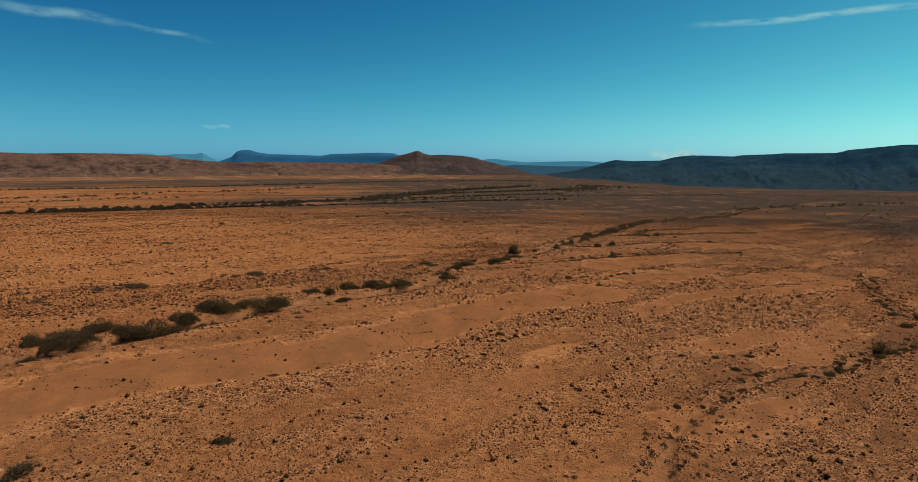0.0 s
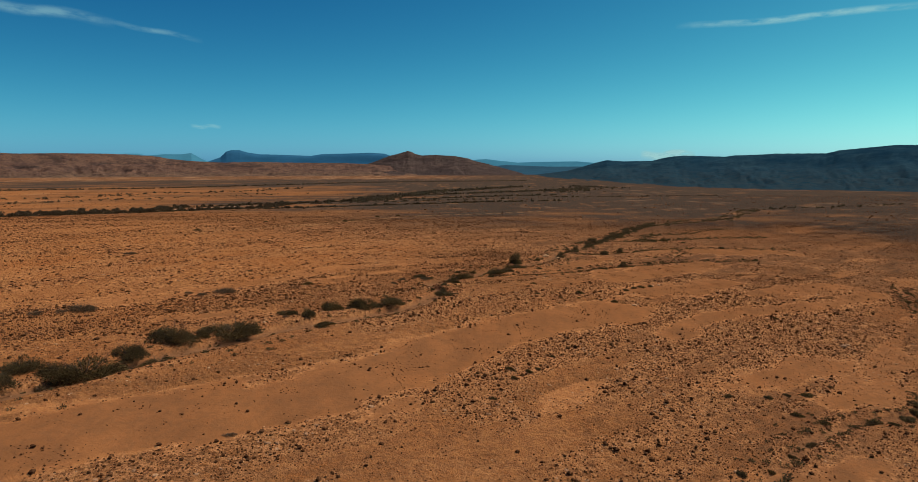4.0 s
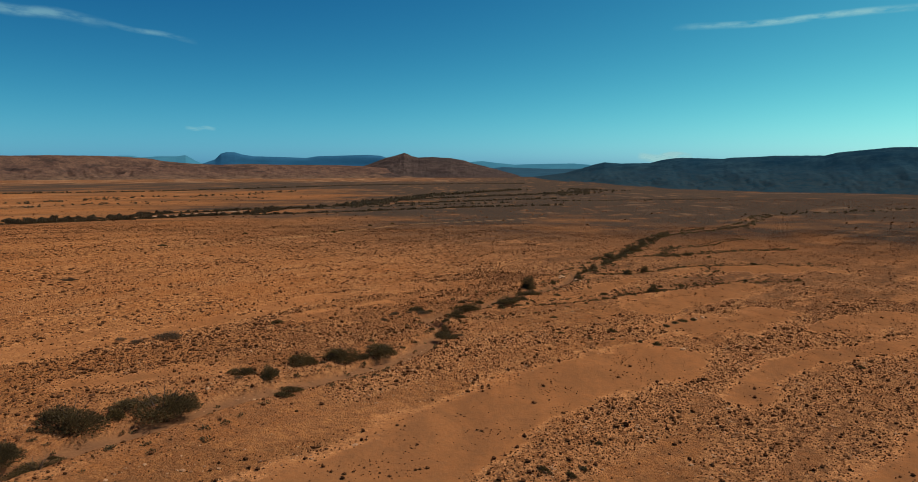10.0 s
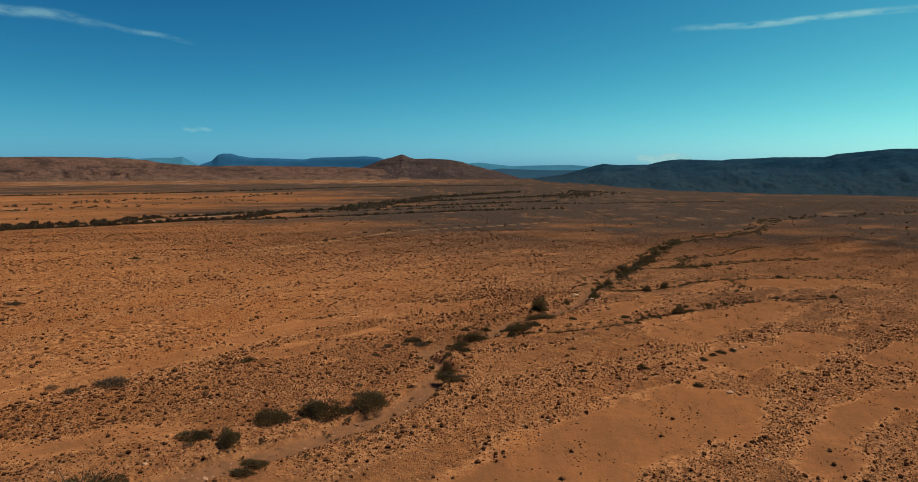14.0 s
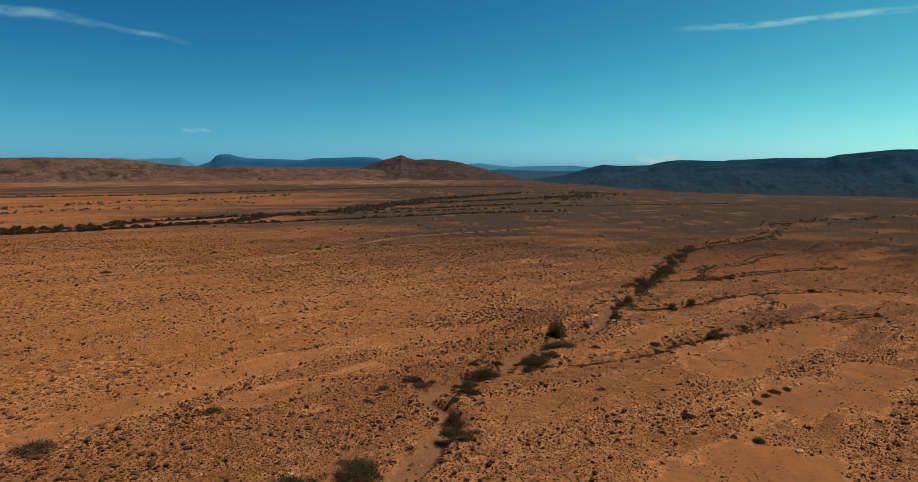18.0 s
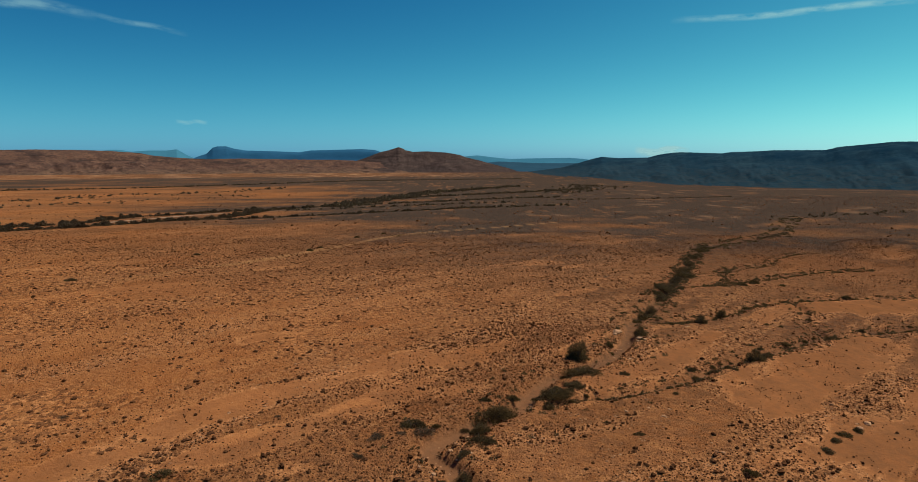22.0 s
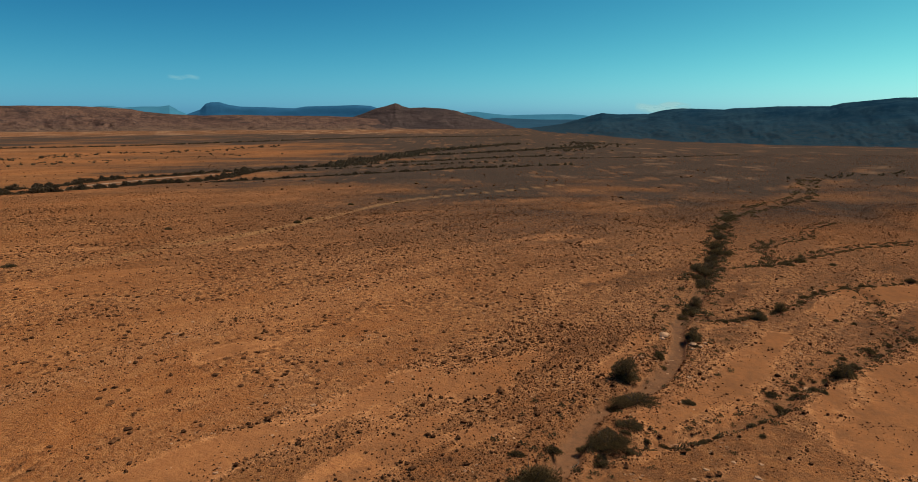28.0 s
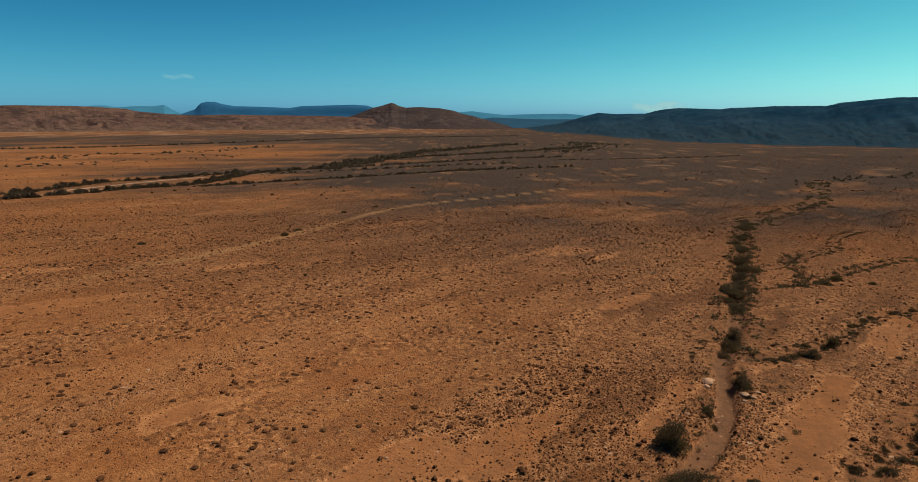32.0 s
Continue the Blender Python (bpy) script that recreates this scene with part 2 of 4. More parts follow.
# backlit shade and blue haze are painted into the escarpment's colours, apron included
HILL_DARK = hill_material("hazy_shaded_hillside", (0.011, 0.038, 0.062), (0.032, 0.070, 0.088), (0.009, 0.031, 0.054), (0.012, 0.037, 0.054), 0.25, ((0.030, 0.044, 0.050), 5.0, 75.0), 5.0)
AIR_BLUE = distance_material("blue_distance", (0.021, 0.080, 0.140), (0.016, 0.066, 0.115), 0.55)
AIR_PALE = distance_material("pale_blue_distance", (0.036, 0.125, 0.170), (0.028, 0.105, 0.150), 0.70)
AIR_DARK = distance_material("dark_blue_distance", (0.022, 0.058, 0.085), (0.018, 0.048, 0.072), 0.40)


def cloud_material():
    m = bpy.data.materials.new("thin_cloud")
    m.use_nodes = True
    t = m.node_tree
    t.nodes.remove(t.nodes["Principled BSDF"])
    uv = t.nodes.new("ShaderNodeAttribute")
    uv.attribute_name = "veil"
    wisp = noise_at(t, 0.006, 6, 0.6, (1.0, 1.0, 4.0))
    alpha = times(t, uv.outputs["Fac"], band(t, wisp, 0.30, 0.60))
    clear, glow = node(t, "BsdfTransparent"), node(t, "Emission", Strength=0.75)
    glow.inputs["Color"].default_value = (0.42, 0.78, 0.80, 1)
    both = t.nodes.new("ShaderNodeMixShader")
    t.links.new(alpha, both.inputs["Fac"])
    t.links.new(clear.outputs[0], both.inputs[1])
    t.links.new(glow.outputs[0], both.inputs[2])
    t.links.new(both.outputs[0], t.nodes["Material Output"].inputs["Surface"])
    return m


CLOUD = cloud_material()


def plain_material(name, a, b, size):
    m, t, p = material(name, 0.95)
    c = mix(t, band(t, noise_at(t, size, 6, 0.7), 0.35, 0.65), a, b)
    t.links.new(c, p.inputs["Base Color"])
    bump(t, p, noise_at(t, size * 6, 5, 0.7), 0.5, 0.1)
    return m


SAND = plain_material("pale_sand", (0.28, 0.165, 0.100), (0.40, 0.260, 0.170), 0.08)
DUST = plain_material("pale_earth", (0.150, 0.092, 0.060), (0.240, 0.150, 0.095), 0.03)
TRACK_EARTH = plain_material("dark_track_earth", (0.050, 0.036, 0.027), (0.085, 0.055, 0.038), 0.05)
DEAD_WOOD = plain_material("dead_wood", (0.16, 0.120, 0.085), (0.27, 0.205, 0.150), 4.0)

# ---- the ground ----
def lie(x, y):
    """Height of the plain before washes and small relief: a fan that tilts up to the west, then flattens and falls to the valley."""
    d = np.hypot(x, y) + 1e-6
    near = (0.030 * y - 0.060 * x) / (1.0 + (d / 330.0) ** 4)
    bend = 1.0 / (1.0 + (d / 330.0) ** 4)
    side = np.clip((x / d - 0.10) / 0.30, 0.0, 1.0)
    side = side * side * (3.0 - 2.0 * side)
    far = np.clip((d - 500.0) / 1500.0, 0.0, 1.0)
    run = d / (1.0 + (d / 900.0) ** 3) ** (1.0 / 3.0)
    return near - 0.0115 * run * (1.0 - bend) - 0.011 * d * side * far


def grain(x, y, seed):
    """Value noise on a unit lattice, 0 to 1."""
    xi, yi = np.floor(x), np.floor(y)
    u, v = x - xi, y - yi
    u, v = u * u * (3 - 2 * u), v * v * (3 - 2 * v)

    def corner(a, b):
        s = np.sin(a * 127.1 + b * 311.7 + seed * 74.7) * 43758.5453
        return s - np.floor(s)

    top = corner(xi, yi) * (1 - u) + corner(xi + 1, yi) * u
    low = corner(xi, yi + 1) * (1 - u) + corner(xi + 1, yi + 1) * u
    return top * (1 - v) + low * v


def layers(x, y, seed, octaves=3):
    total, weight = 0.0, 0.0
    for k in range(octaves):
        total, weight = total + grain(x * 2**k, y * 2**k, seed + k) / 1.8**k, weight + 1 / 1.8**k
    return total / weight


def streaks(x, y, size, seed, octaves=3):
    """Noise drawn out along the fan's flow, north-east."""
    a, b = x * 0.70 + y * 0.714, y * 0.70 - x * 0.714
    return layers(a / (4.0 * size), b / size, seed, octaves)


def course(points, step=1.5):
    """A smooth line through the given points."""
    p = np.array([points[0], *points, points[-1]], float)
    out = []
    for k in range(1, len(p) - 2):
        n = max(2, int(np.hypot(*(p[k + 1] - p[k])) / step))
        s = np.linspace(0, 1, n, endpoint=False)[:, None]
        a, b, c, d = p[k - 1 : k + 3]
        out.append(0.5 * (2 * b + (c - a) * s + (2 * a - 5 * b + 4 * c - d) * s**2 + (3 * b - a - 3 * c + d) * s**3))
    return np.vstack([*out, p[-1:]])


def away(x, y, line, reach):
    """Distance to a line, up to reach."""
    far = np.full(np.shape(x), float(reach))
    near = (x > line[:, 0].min() - reach) & (x < line[:, 0].max() + reach) & (y > line[:, 1].min() - reach) & (y < line[:, 1].max() + reach)
    px, py = x[near], y[near]
    best = np.full(px.shape, float(reach) ** 2)
    for a, b in zip(line[:-1], line[1:]):
        w = b - a
        s = np.clip(((px - a[0]) * w[0] + (py - a[1]) * w[1]) / max(w @ w, 1e-9), 0, 1)
        best = np.minimum(best, (px - a[0] - s * w[0]) ** 2 + (py - a[1] - s * w[1]) ** 2)
    far[near] = np.sqrt(best)
    return far


# the sandy wash, from the south-west to the far thickets in the north-east
WASH = course([(-150, -30), (-105, 18), (-75, 52), (-58, 70), (-45, 84), (-36, 97), (-31, 103.5), (-26, 110.5), (-18, 118), (-11, 125.5), (-7.2, 131.5), (-5, 138), (-3.4, 143), (-4.4, 146.6),
               (-6.4, 149.3), (-5, 152.4), (-2.6, 154.8), (0.4, 158), (3.8, 161.2), (5.6, 165.5), (9.3, 172), (12.9, 175), (18.5, 181), (22.4, 187), (24.6, 191), (26.6, 195.8), (29.2, 203), (34, 211), (39.3, 221), (51, 245.6),
               (71.5, 288), (92.4, 329.5), (114, 359), (140, 386), (171, 425), (236, 535)])
RILLS = [
    course([(33, 205), (39.3, 207.2), (44, 209.2), (51.5, 215), (61, 224), (72.3, 231.5), (93, 239), (120, 246)]),
    course([(6, 160), (10, 164.5), (14.7, 166), (20.2, 168.4), (29.4, 173.8), (34.4, 179.5), (44, 186), (54, 194), (64, 200.5), (90, 212)]),
    course([(2, 12), (10, 34), (17.6, 54.7), (21.8, 64.4), (25.4, 69.8), (35, 80.2), (43, 86), (52.3, 89.8), (66, 100.3), (77, 107), (88, 118), (89, 131), (96, 150), (110, 176)]),
    course([(43, 233), (53.7, 245), (65, 250), (77, 258.5), (104, 278), (130, 290)]),
    course([(66, 248), (72, 258), (74, 268), (82, 282)]),
    course([(64, 201), (66, 212), (72, 222), (74, 231)]),
    course([(60, 262), (72, 268), (84, 280), (98, 292), (110, 310), (130, 330)]),
]
# stony, shrubby ribs of the fan: line, half width and how thickly they are grown
RIBS = [
    (course([(-34, 62), (-20, 74), (-8.8, 86.5), (-0.5, 92.5), (7, 99), (14.5, 108), (25, 121), (38.7, 135), (56, 152), (74, 168), (98, 186)], 4), 4.6, 1),
    (course([(2, 84), (10, 89.5), (19, 95.2), (25.6, 101.7), (34, 111.7), (43, 119.6), (55, 130.8), (63.5, 137), (84, 154)], 4), 3.0, 0.95),
    (course([(16, 78), (27.6, 92.5), (33.5, 98.3), (41.7, 107.1), (56, 120), (76, 136)], 4), 2.6, 0.8),
    (course([(-12, 116), (-1, 133.5), (10, 141.6), (21, 146.5), (34, 150), (46, 158)], 4), 4.0, 0.9),
    (course([(33, 152), (36.2, 155), (43, 161), (48.6, 166.3), (61, 176.5), (70, 180), (86, 196)], 4), 1.9, 1),
    (course([(-66, 113), (-46.3, 128.5), (-38, 135), (-30, 146), (-24.3, 160.8), (-17, 171), (-9, 179), (-3, 187), (3, 195), (8, 206), (15.7, 222)], 4), 2.2, 0.95),
    (course([(-62, 142), (-57, 162), (-47, 174), (-40, 188), (-30, 204), (-12, 230)], 4), 1.8, 0.65),
    (course([(-14, 168), (-10.5, 179), (-4, 185), (2, 188), (7, 191.5)], 4), 1.8, 0.75),
    (course([(-84, 118), (-72, 138), (-68, 156), (-58, 186), (-50, 206)], 4), 2.6, 0.35),
    (course([(10, 60), (24, 84), (30, 90)], 4), 2.5, 0.6),
    (course([(11, 162), (16, 168.5), (20.5, 176), (25, 185), (30, 192)], 4), 2.6, 0.9),
    (course([(44, 212), (56, 228), (72, 246)], 4), 2.4, 0.7),
    (course([(36, 186), (48, 198), (60, 212), (84, 228)], 4), 2.0, 0.7),
    (course([(-4, 150), (4, 153), (12, 158), (20, 166)], 4), 2.4, 0.9),
]
# bare pans of silt between them: line and half width
PANS = [
    (course([(-58, 46), (-46, 57), (-41, 67), (-36, 75), (-27, 79), (-16.5, 85.5), (-8.8, 94.6), (-1.7, 104.7), (7.3, 113.7), (15.3, 122.7), (24, 130.5), (29, 135)], 4), 6.9),
    (course([(39, 151.5), (45, 155), (51.4, 159.5), (64, 168.8)], 4), 5.2),
    (course([(36, 166), (42, 173), (52, 181), (64, 193), (72, 200)], 4), 6.0),
    (course([(33, 117.5), (41, 128.5), (52, 137), (77, 150.5), (96, 164)], 4), 3.0),
    (course([(69, 158), (92, 173)], 4), 5.0),
    (course([(33, 95), (45.5, 104), (53, 109)], 4), 3.4),
    (course([(25, 68), (33, 72.5), (39, 75.5)], 4), 4.2),
    (course([(44, 92.7), (50.5, 94)], 4), 2.4),
    (course([(35, 98), (45, 103)], 4), 2.6),
    (course([(74, 226), (90, 230), (110, 236)], 4), 6.0),
    (course([(27, 178), (34, 188), (42, 199)], 4), 3.0),
    (course([(22, 196), (12, 182)], 4), 1.2),
    (course([(-30, 120), (-44, 112)], 4), 2.0),
]
# drifts of loose orange sand: line and half width
SANDS = [
    (course([(9, 150), (14, 154), (22, 161)], 4), 2.2),
    (course([(7, 158), (18.4, 163.7), (27, 168)], 4), 1.5),
    (course([(7, 87), (11, 91), (15, 96), (18.5, 99)], 4), 1.8),
    (course([(-26, 150), (-21, 156.5), (-14, 160.6)], 4), 1.7),
    (course([(-60, 64), (-46, 76), (-36, 86), (-26, 94), (-14, 105), (-4, 116)], 4), 3.0),
    (course([(2, 74), (10, 80), (18, 84)], 4), 2.0),
]
# the bank west of the wash, evenly dotted with dwarf shrubs
BELT = course([(-96, 78), (-70, 100), (-48, 114), (-36, 124), (-26, 136), (-18, 146), (-10, 158), (-2, 170), (8, 184), (16, 200)], 5)
TRACK = course([(-110, 180), (-88.6, 200.7), (-75, 217.7), (-66.8, 238.7), (-56, 256.4), (-43, 291.4), (-22.3, 363), (7.5, 406), (60, 470)], 5)


def bed_of(x, y):
    """Distance from the wash's middle, and its half width there."""
    return away(x, y, WASH, 14.0), 0.65 + 0.55 * layers(x / 9, y / 9, 5) + 0.5 * np.clip((y - 225) / 90, 0, 1) + 0.6 * (1 - fade(y, 120, 150))


def fade(v, low, high):
    s = np.clip((v - low) / (high - low), 0, 1)
    return s * s * (3 - 2 * s)


def pan_of(x, y):
    p = np.zeros(np.shape(x))
    wob = 10.0 * (streaks(x, y, 3.5, 31, 5) - 0.5) + 4.0 * (layers(x / 3.0, y / 3.0, 33, 3) - 0.5)
    for line, half in PANS:
        p = np.maximum(p, 1 - fade(away(x, y, line, half + 9) + wob * min(1.0, half / 4.5), half - 2.4, half + 1.2))
    d = np.hypot(x, y)
    return np.maximum(p, fade(streaks(x, y, 9, 17, 4), 0.655, 0.72) * fade(d, 60, 110) * (1 - 0.7 * fade(d, 200, 300)) * 0.7)


def rib_of(x, y, bare=None):
    r = fade(streaks(x, y, 4.2, 81, 4), 0.52, 0.60) * fade(x + 0.55 * (160 - y) + 12, -30, 10) * 0.75
    r = np.maximum(r, 0.5 * fade(streaks(x, y, 5.0, 83, 4), 0.52, 0.62) * fade(x, -70, -10))
    wob = 5.5 * (streaks(x, y, 2.2, 41, 4) - 0.5) + 3.0 * (layers(x / 2.5, y / 2.5, 43) - 0.5)
    for line, half, grown in RIBS:
        r = np.maximum(r, grown - grown * fade(away(x, y, line, half + 7) + wob, half * 0.75, half * 1.25 + 0.8))
    return r * (1 - (pan_of(x, y) if bare is None else bare))


def sand_of(x, y):
    r = np.zeros(np.shape(x))
    wob = 4.0 * (streaks(x, y, 3.0, 65, 3) - 0.5)
    for line, half in SANDS:
        r = np.maximum(r, 1 - fade(away(x, y, line, half + 6) + wob, half - 0.8, half + 0.8))
    return r


def belt_of(x, y):
    return 1 - fade(away(x, y, BELT, 18) + 8 * (layers(x / 9, y / 9, 45) - 0.5), 7.5, 11.5)


def rill_of(x, y, reach=14.0):
    r = np.full(np.shape(x), reach)
    for line in RILLS:
        r = np.minimum(r, away(x, y, line, reach))
    return r


def height(x, y):
    """The surface of the ground."""
    x, y = np.asarray(x, float), np.asarray(y, float)
    d = np.hypot(x, y)
    z = lie(x, y)
    calm = 1 / (1 + (d / 420.0) ** 3)
    bare = pan_of(x, y)
    z = z + calm * (1 - 0.85 * bare) * (0.75 * (streaks(x, y, 9.0, 3) - 0.5) + 0.34 * (layers(x / 2.3, y / 2.3, 9) - 0.5))
    s, half = bed_of(x, y)
    cut = 1 - fade(s, half * 0.9, half + 0.45)
    z = z - cut * (0.75 - 0.1 * np.clip((y - 250) / 100, 0, 1)) + 0.22 * np.exp(-(((s - half - 2.0) / 1.4) ** 2))
    r = rill_of(x, y)
    return z - 0.50 * (1 - fade(r, 0.4, 1.2)) + 0.10 * np.exp(-(((r - 2.2) / 0.9) ** 2))


def spread(start, stop, step, far, growth):
    """Grid lines, even between start and stop and ever wider beyond."""
    mid = np.arange(start, stop, step)
    up, s = [mid[-1]], step
    while up[-1] < far[1]:
        s *= growth
        up.append(up[-1] + s)
    down, s = [mid[0]], step
    while down[-1] > far[0]:
        s *= growth
        down.append(down[-1] - s)
    return np.r_[down[:0:-1], mid, up[1:]]


def sheet(name, verts, faces, mat, smooth=True):
    """A mesh object from arrays of places and of quads or triangles."""
    me = bpy.data.meshes.new(name)
    verts, faces = np.asarray(verts, np.float32), np.asarray(faces, np.int32)
    sides = faces.shape[1]
    me.vertices.add(len(verts))
    me.vertices.foreach_set("co", verts.ravel())
    me.loops.add(faces.size)
    me.loops.foreach_set("vertex_index", faces.ravel())
    me.polygons.add(len(faces))
    me.polygons.foreach_set("loop_start", np.arange(0, faces.size, sides, dtype=np.int32))
    me.polygons.foreach_set("use_smooth", np.full(len(faces), smooth))
    me.update(calc_edges=True)
    me.materials.append(mat)
    return new(name, me)


def lattice(rows, cols):
    k = np.arange(rows * cols).reshape(rows, cols)
    return np.stack([k[:-1, :-1], k[:-1, 1:], k[1:, 1:], k[1:, :-1]], -1).reshape(-1, 4)


def note(ob, key, values):
    ob.data.attributes.new(key, "FLOAT", "POINT").data.foreach_set("value", np.asarray(values, np.float32))


gx = spread(-78.0, 88.0, 0.46, (-5600, 5600), 1.05)
gy = spread(48.0, 218.0, 0.46, (-260, 5900), 1.04)
GX, GY = np.meshgrid(gx, gy)
GX, GY = GX.ravel(), GY.ravel()
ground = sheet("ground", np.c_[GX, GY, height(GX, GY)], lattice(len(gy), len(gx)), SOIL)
tagged(ground, "red-brown desert plain with bare pans and dry rills", "ground", kind="structure")
GD = np.hypot(GX, GY)
gs, ghalf = bed_of(GX, GY)
pan = pan_of(GX, GY)
rib = rib_of(GX, GY, pan)
belt = belt_of(GX, GY)
sand = sand_of(GX, GY)
rill = rill_of(GX, GY)
bed = np.maximum((1 - fade(gs, ghalf * 0.8, ghalf + 0.5)) * (1 - 0.6 * fade(GY, 190, 260)), 0.45 * (1 - fade(rill, 0.5, 1.0)))
note(ground, "bed", bed)
note(ground, "pan", np.maximum(pan, bed))
note(ground, "stony", (1 - bed) * (1 - fade(GD, 230, 340)) * np.maximum(rib, np.maximum(0.30 * fade(streaks(GX, GY, 7, 23), 0.52, 0.62), 0.28 * np.exp(-(((gs - ghalf - 1.4) / 1.5) ** 2)))) * (1 - 0.9 * pan) * (1 - sand) + 0.45 * np.exp(-(((pan - 0.35) / 0.16) ** 2)))
note(ground, "rim", np.maximum(sand, np.maximum(0.9 * np.exp(-(((pan - 0.30) / 0.22) ** 2)), fade(streaks(GX, GY, 6, 57, 3), 0.60, 0.68) * (1 - pan))) * (1 - fade(GD, 230, 330)))
note(ground, "track", (1 - fade(away(GX, GY, TRACK, 12) + 2.4 * (layers(GX / 14, GY / 14, 51) - 0.5), 0.3, 2.6)) * fade(GY, 215, 250))
note(ground, "hummocks", (1 - fade(GX + 0.55 * (160 - GY) + 12, -20, 25)) * (1 - 0.95 * pan) * fade(0.6 * streaks(GX, GY, 9, 49, 4) + 0.4 * layers(GX / 14, GY / 14, 47), 0.36, 0.56) * (1 - 0.6 * fade(GD, 380, 700)))
note(ground, "scrub", (1 - 0.97 * pan) * np.clip(0.40 + 0.5 * rib + 0.35 * belt + 0.5 * fade(GD, 140, 300) * fade(streaks(GX, GY, 12, 87), 0.3, 0.6), 0, 1))
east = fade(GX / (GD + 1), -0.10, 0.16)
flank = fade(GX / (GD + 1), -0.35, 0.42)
# dark plant cover by distance and bearing, with the far east's painted haze
note(ground, "heath_haze", np.clip(0.24 * fade(GX, 8, 36) * (1 - fade(GY, 105, 150)) + 0.92 * fade(GD, 310, 1000) * east + 0.20 * fade(GD, 130, 330) * flank + 0.40 * fade(GX + 0.55 * (160 - GY) + 12, -30, 15) * (1 - fade(GD, 180, 320)) + 0.27 * fade(GD, 170, 300) * fade(GX / (GD + 1), -0.45, -0.05) * (1 - fade(GX / (GD + 1), 0.05, 0.2)) * (1 - fade(GD, 600, 900)) + 0.42 * fade(GD, 110, 280) * fade(GX / (GD + 1), -0.75, -0.1) + 0.6 * fade(GD, 800, 1400) * fade(GX / (GD + 1), -0.18, -0.03) + 0.22 * fade(GD, 240, 480) * fade(streaks(GX, GY, 30, 61), 0.40, 0.62) * (1 - fade(GD, 620, 900))
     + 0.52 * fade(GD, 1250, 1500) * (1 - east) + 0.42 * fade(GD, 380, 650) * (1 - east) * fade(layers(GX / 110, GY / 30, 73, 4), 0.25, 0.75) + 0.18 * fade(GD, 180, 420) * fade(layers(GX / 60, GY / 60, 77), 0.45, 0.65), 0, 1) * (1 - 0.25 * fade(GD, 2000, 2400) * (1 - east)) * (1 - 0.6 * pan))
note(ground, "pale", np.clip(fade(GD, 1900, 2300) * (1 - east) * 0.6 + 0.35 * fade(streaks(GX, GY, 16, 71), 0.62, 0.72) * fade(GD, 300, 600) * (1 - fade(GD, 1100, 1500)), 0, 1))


def ribbon(name, points, width, crown, mat, label, category):
    """A strip that lies along the ground, a little raised in the middle."""
    line = course(points, 8)
    way = np.gradient(line, axis=0)
    side = np.c_[-way[:, 1], way[:, 0]] / np.linalg.norm(way, axis=1, keepdims=True)
    wob = width * (0.35 + 0.4 * layers(line[:, 0] / 20, line[:, 1] / 20, 63))[:, None]
    rows = []
    for k, up in ((-1.0, 0.02), (-0.55, 0.8), (0.55, 0.8), (1.0, 0.02)):
        p = line + side * wob * k
        rows.append(np.c_[p, height(p[:, 0], p[:, 1]) + 0.15 + crown * up])
    ob = sheet(name, np.stack(rows, 1).reshape(-1, 3), lattice(len(line), 4), mat)
    return tagged(ob, label, category, kind="structure")


ribbon("embankment", [(560, 1330), (631, 1374), (720, 1440), (802, 1487)], 2.5, 0.5, DUST, "long pale earth embankment on the dark plain", "embankment")
ribbon("embankment_east", [(830, 1440), (882, 1417), (930, 1410)], 2.2, 0.5, DUST, "short pale earth embankment on the dark plain", "embankment")
ribbon("road", [(244, 1090), (254, 1160), (300, 1400), (341, 1681), (370, 1850)], 3, 0.3, TRACK_EARTH, "straight dark farm road across the far plain", "road")
ribbon("riverbed", [(-236, 322), (-217, 357), (-196, 394), (-184, 416), (-170, 464), (-148, 494), (-143, 600)], 5, 0.1, SAND, "pale sandy bed of the dry river", "riverbed")
ribbon("riverbed_upper", [(-192, 440), (-188, 470), (-178, 520), (-160, 560)], 4, 0.1, SAND, "pale sandy strip between the river thickets", "riverbed")


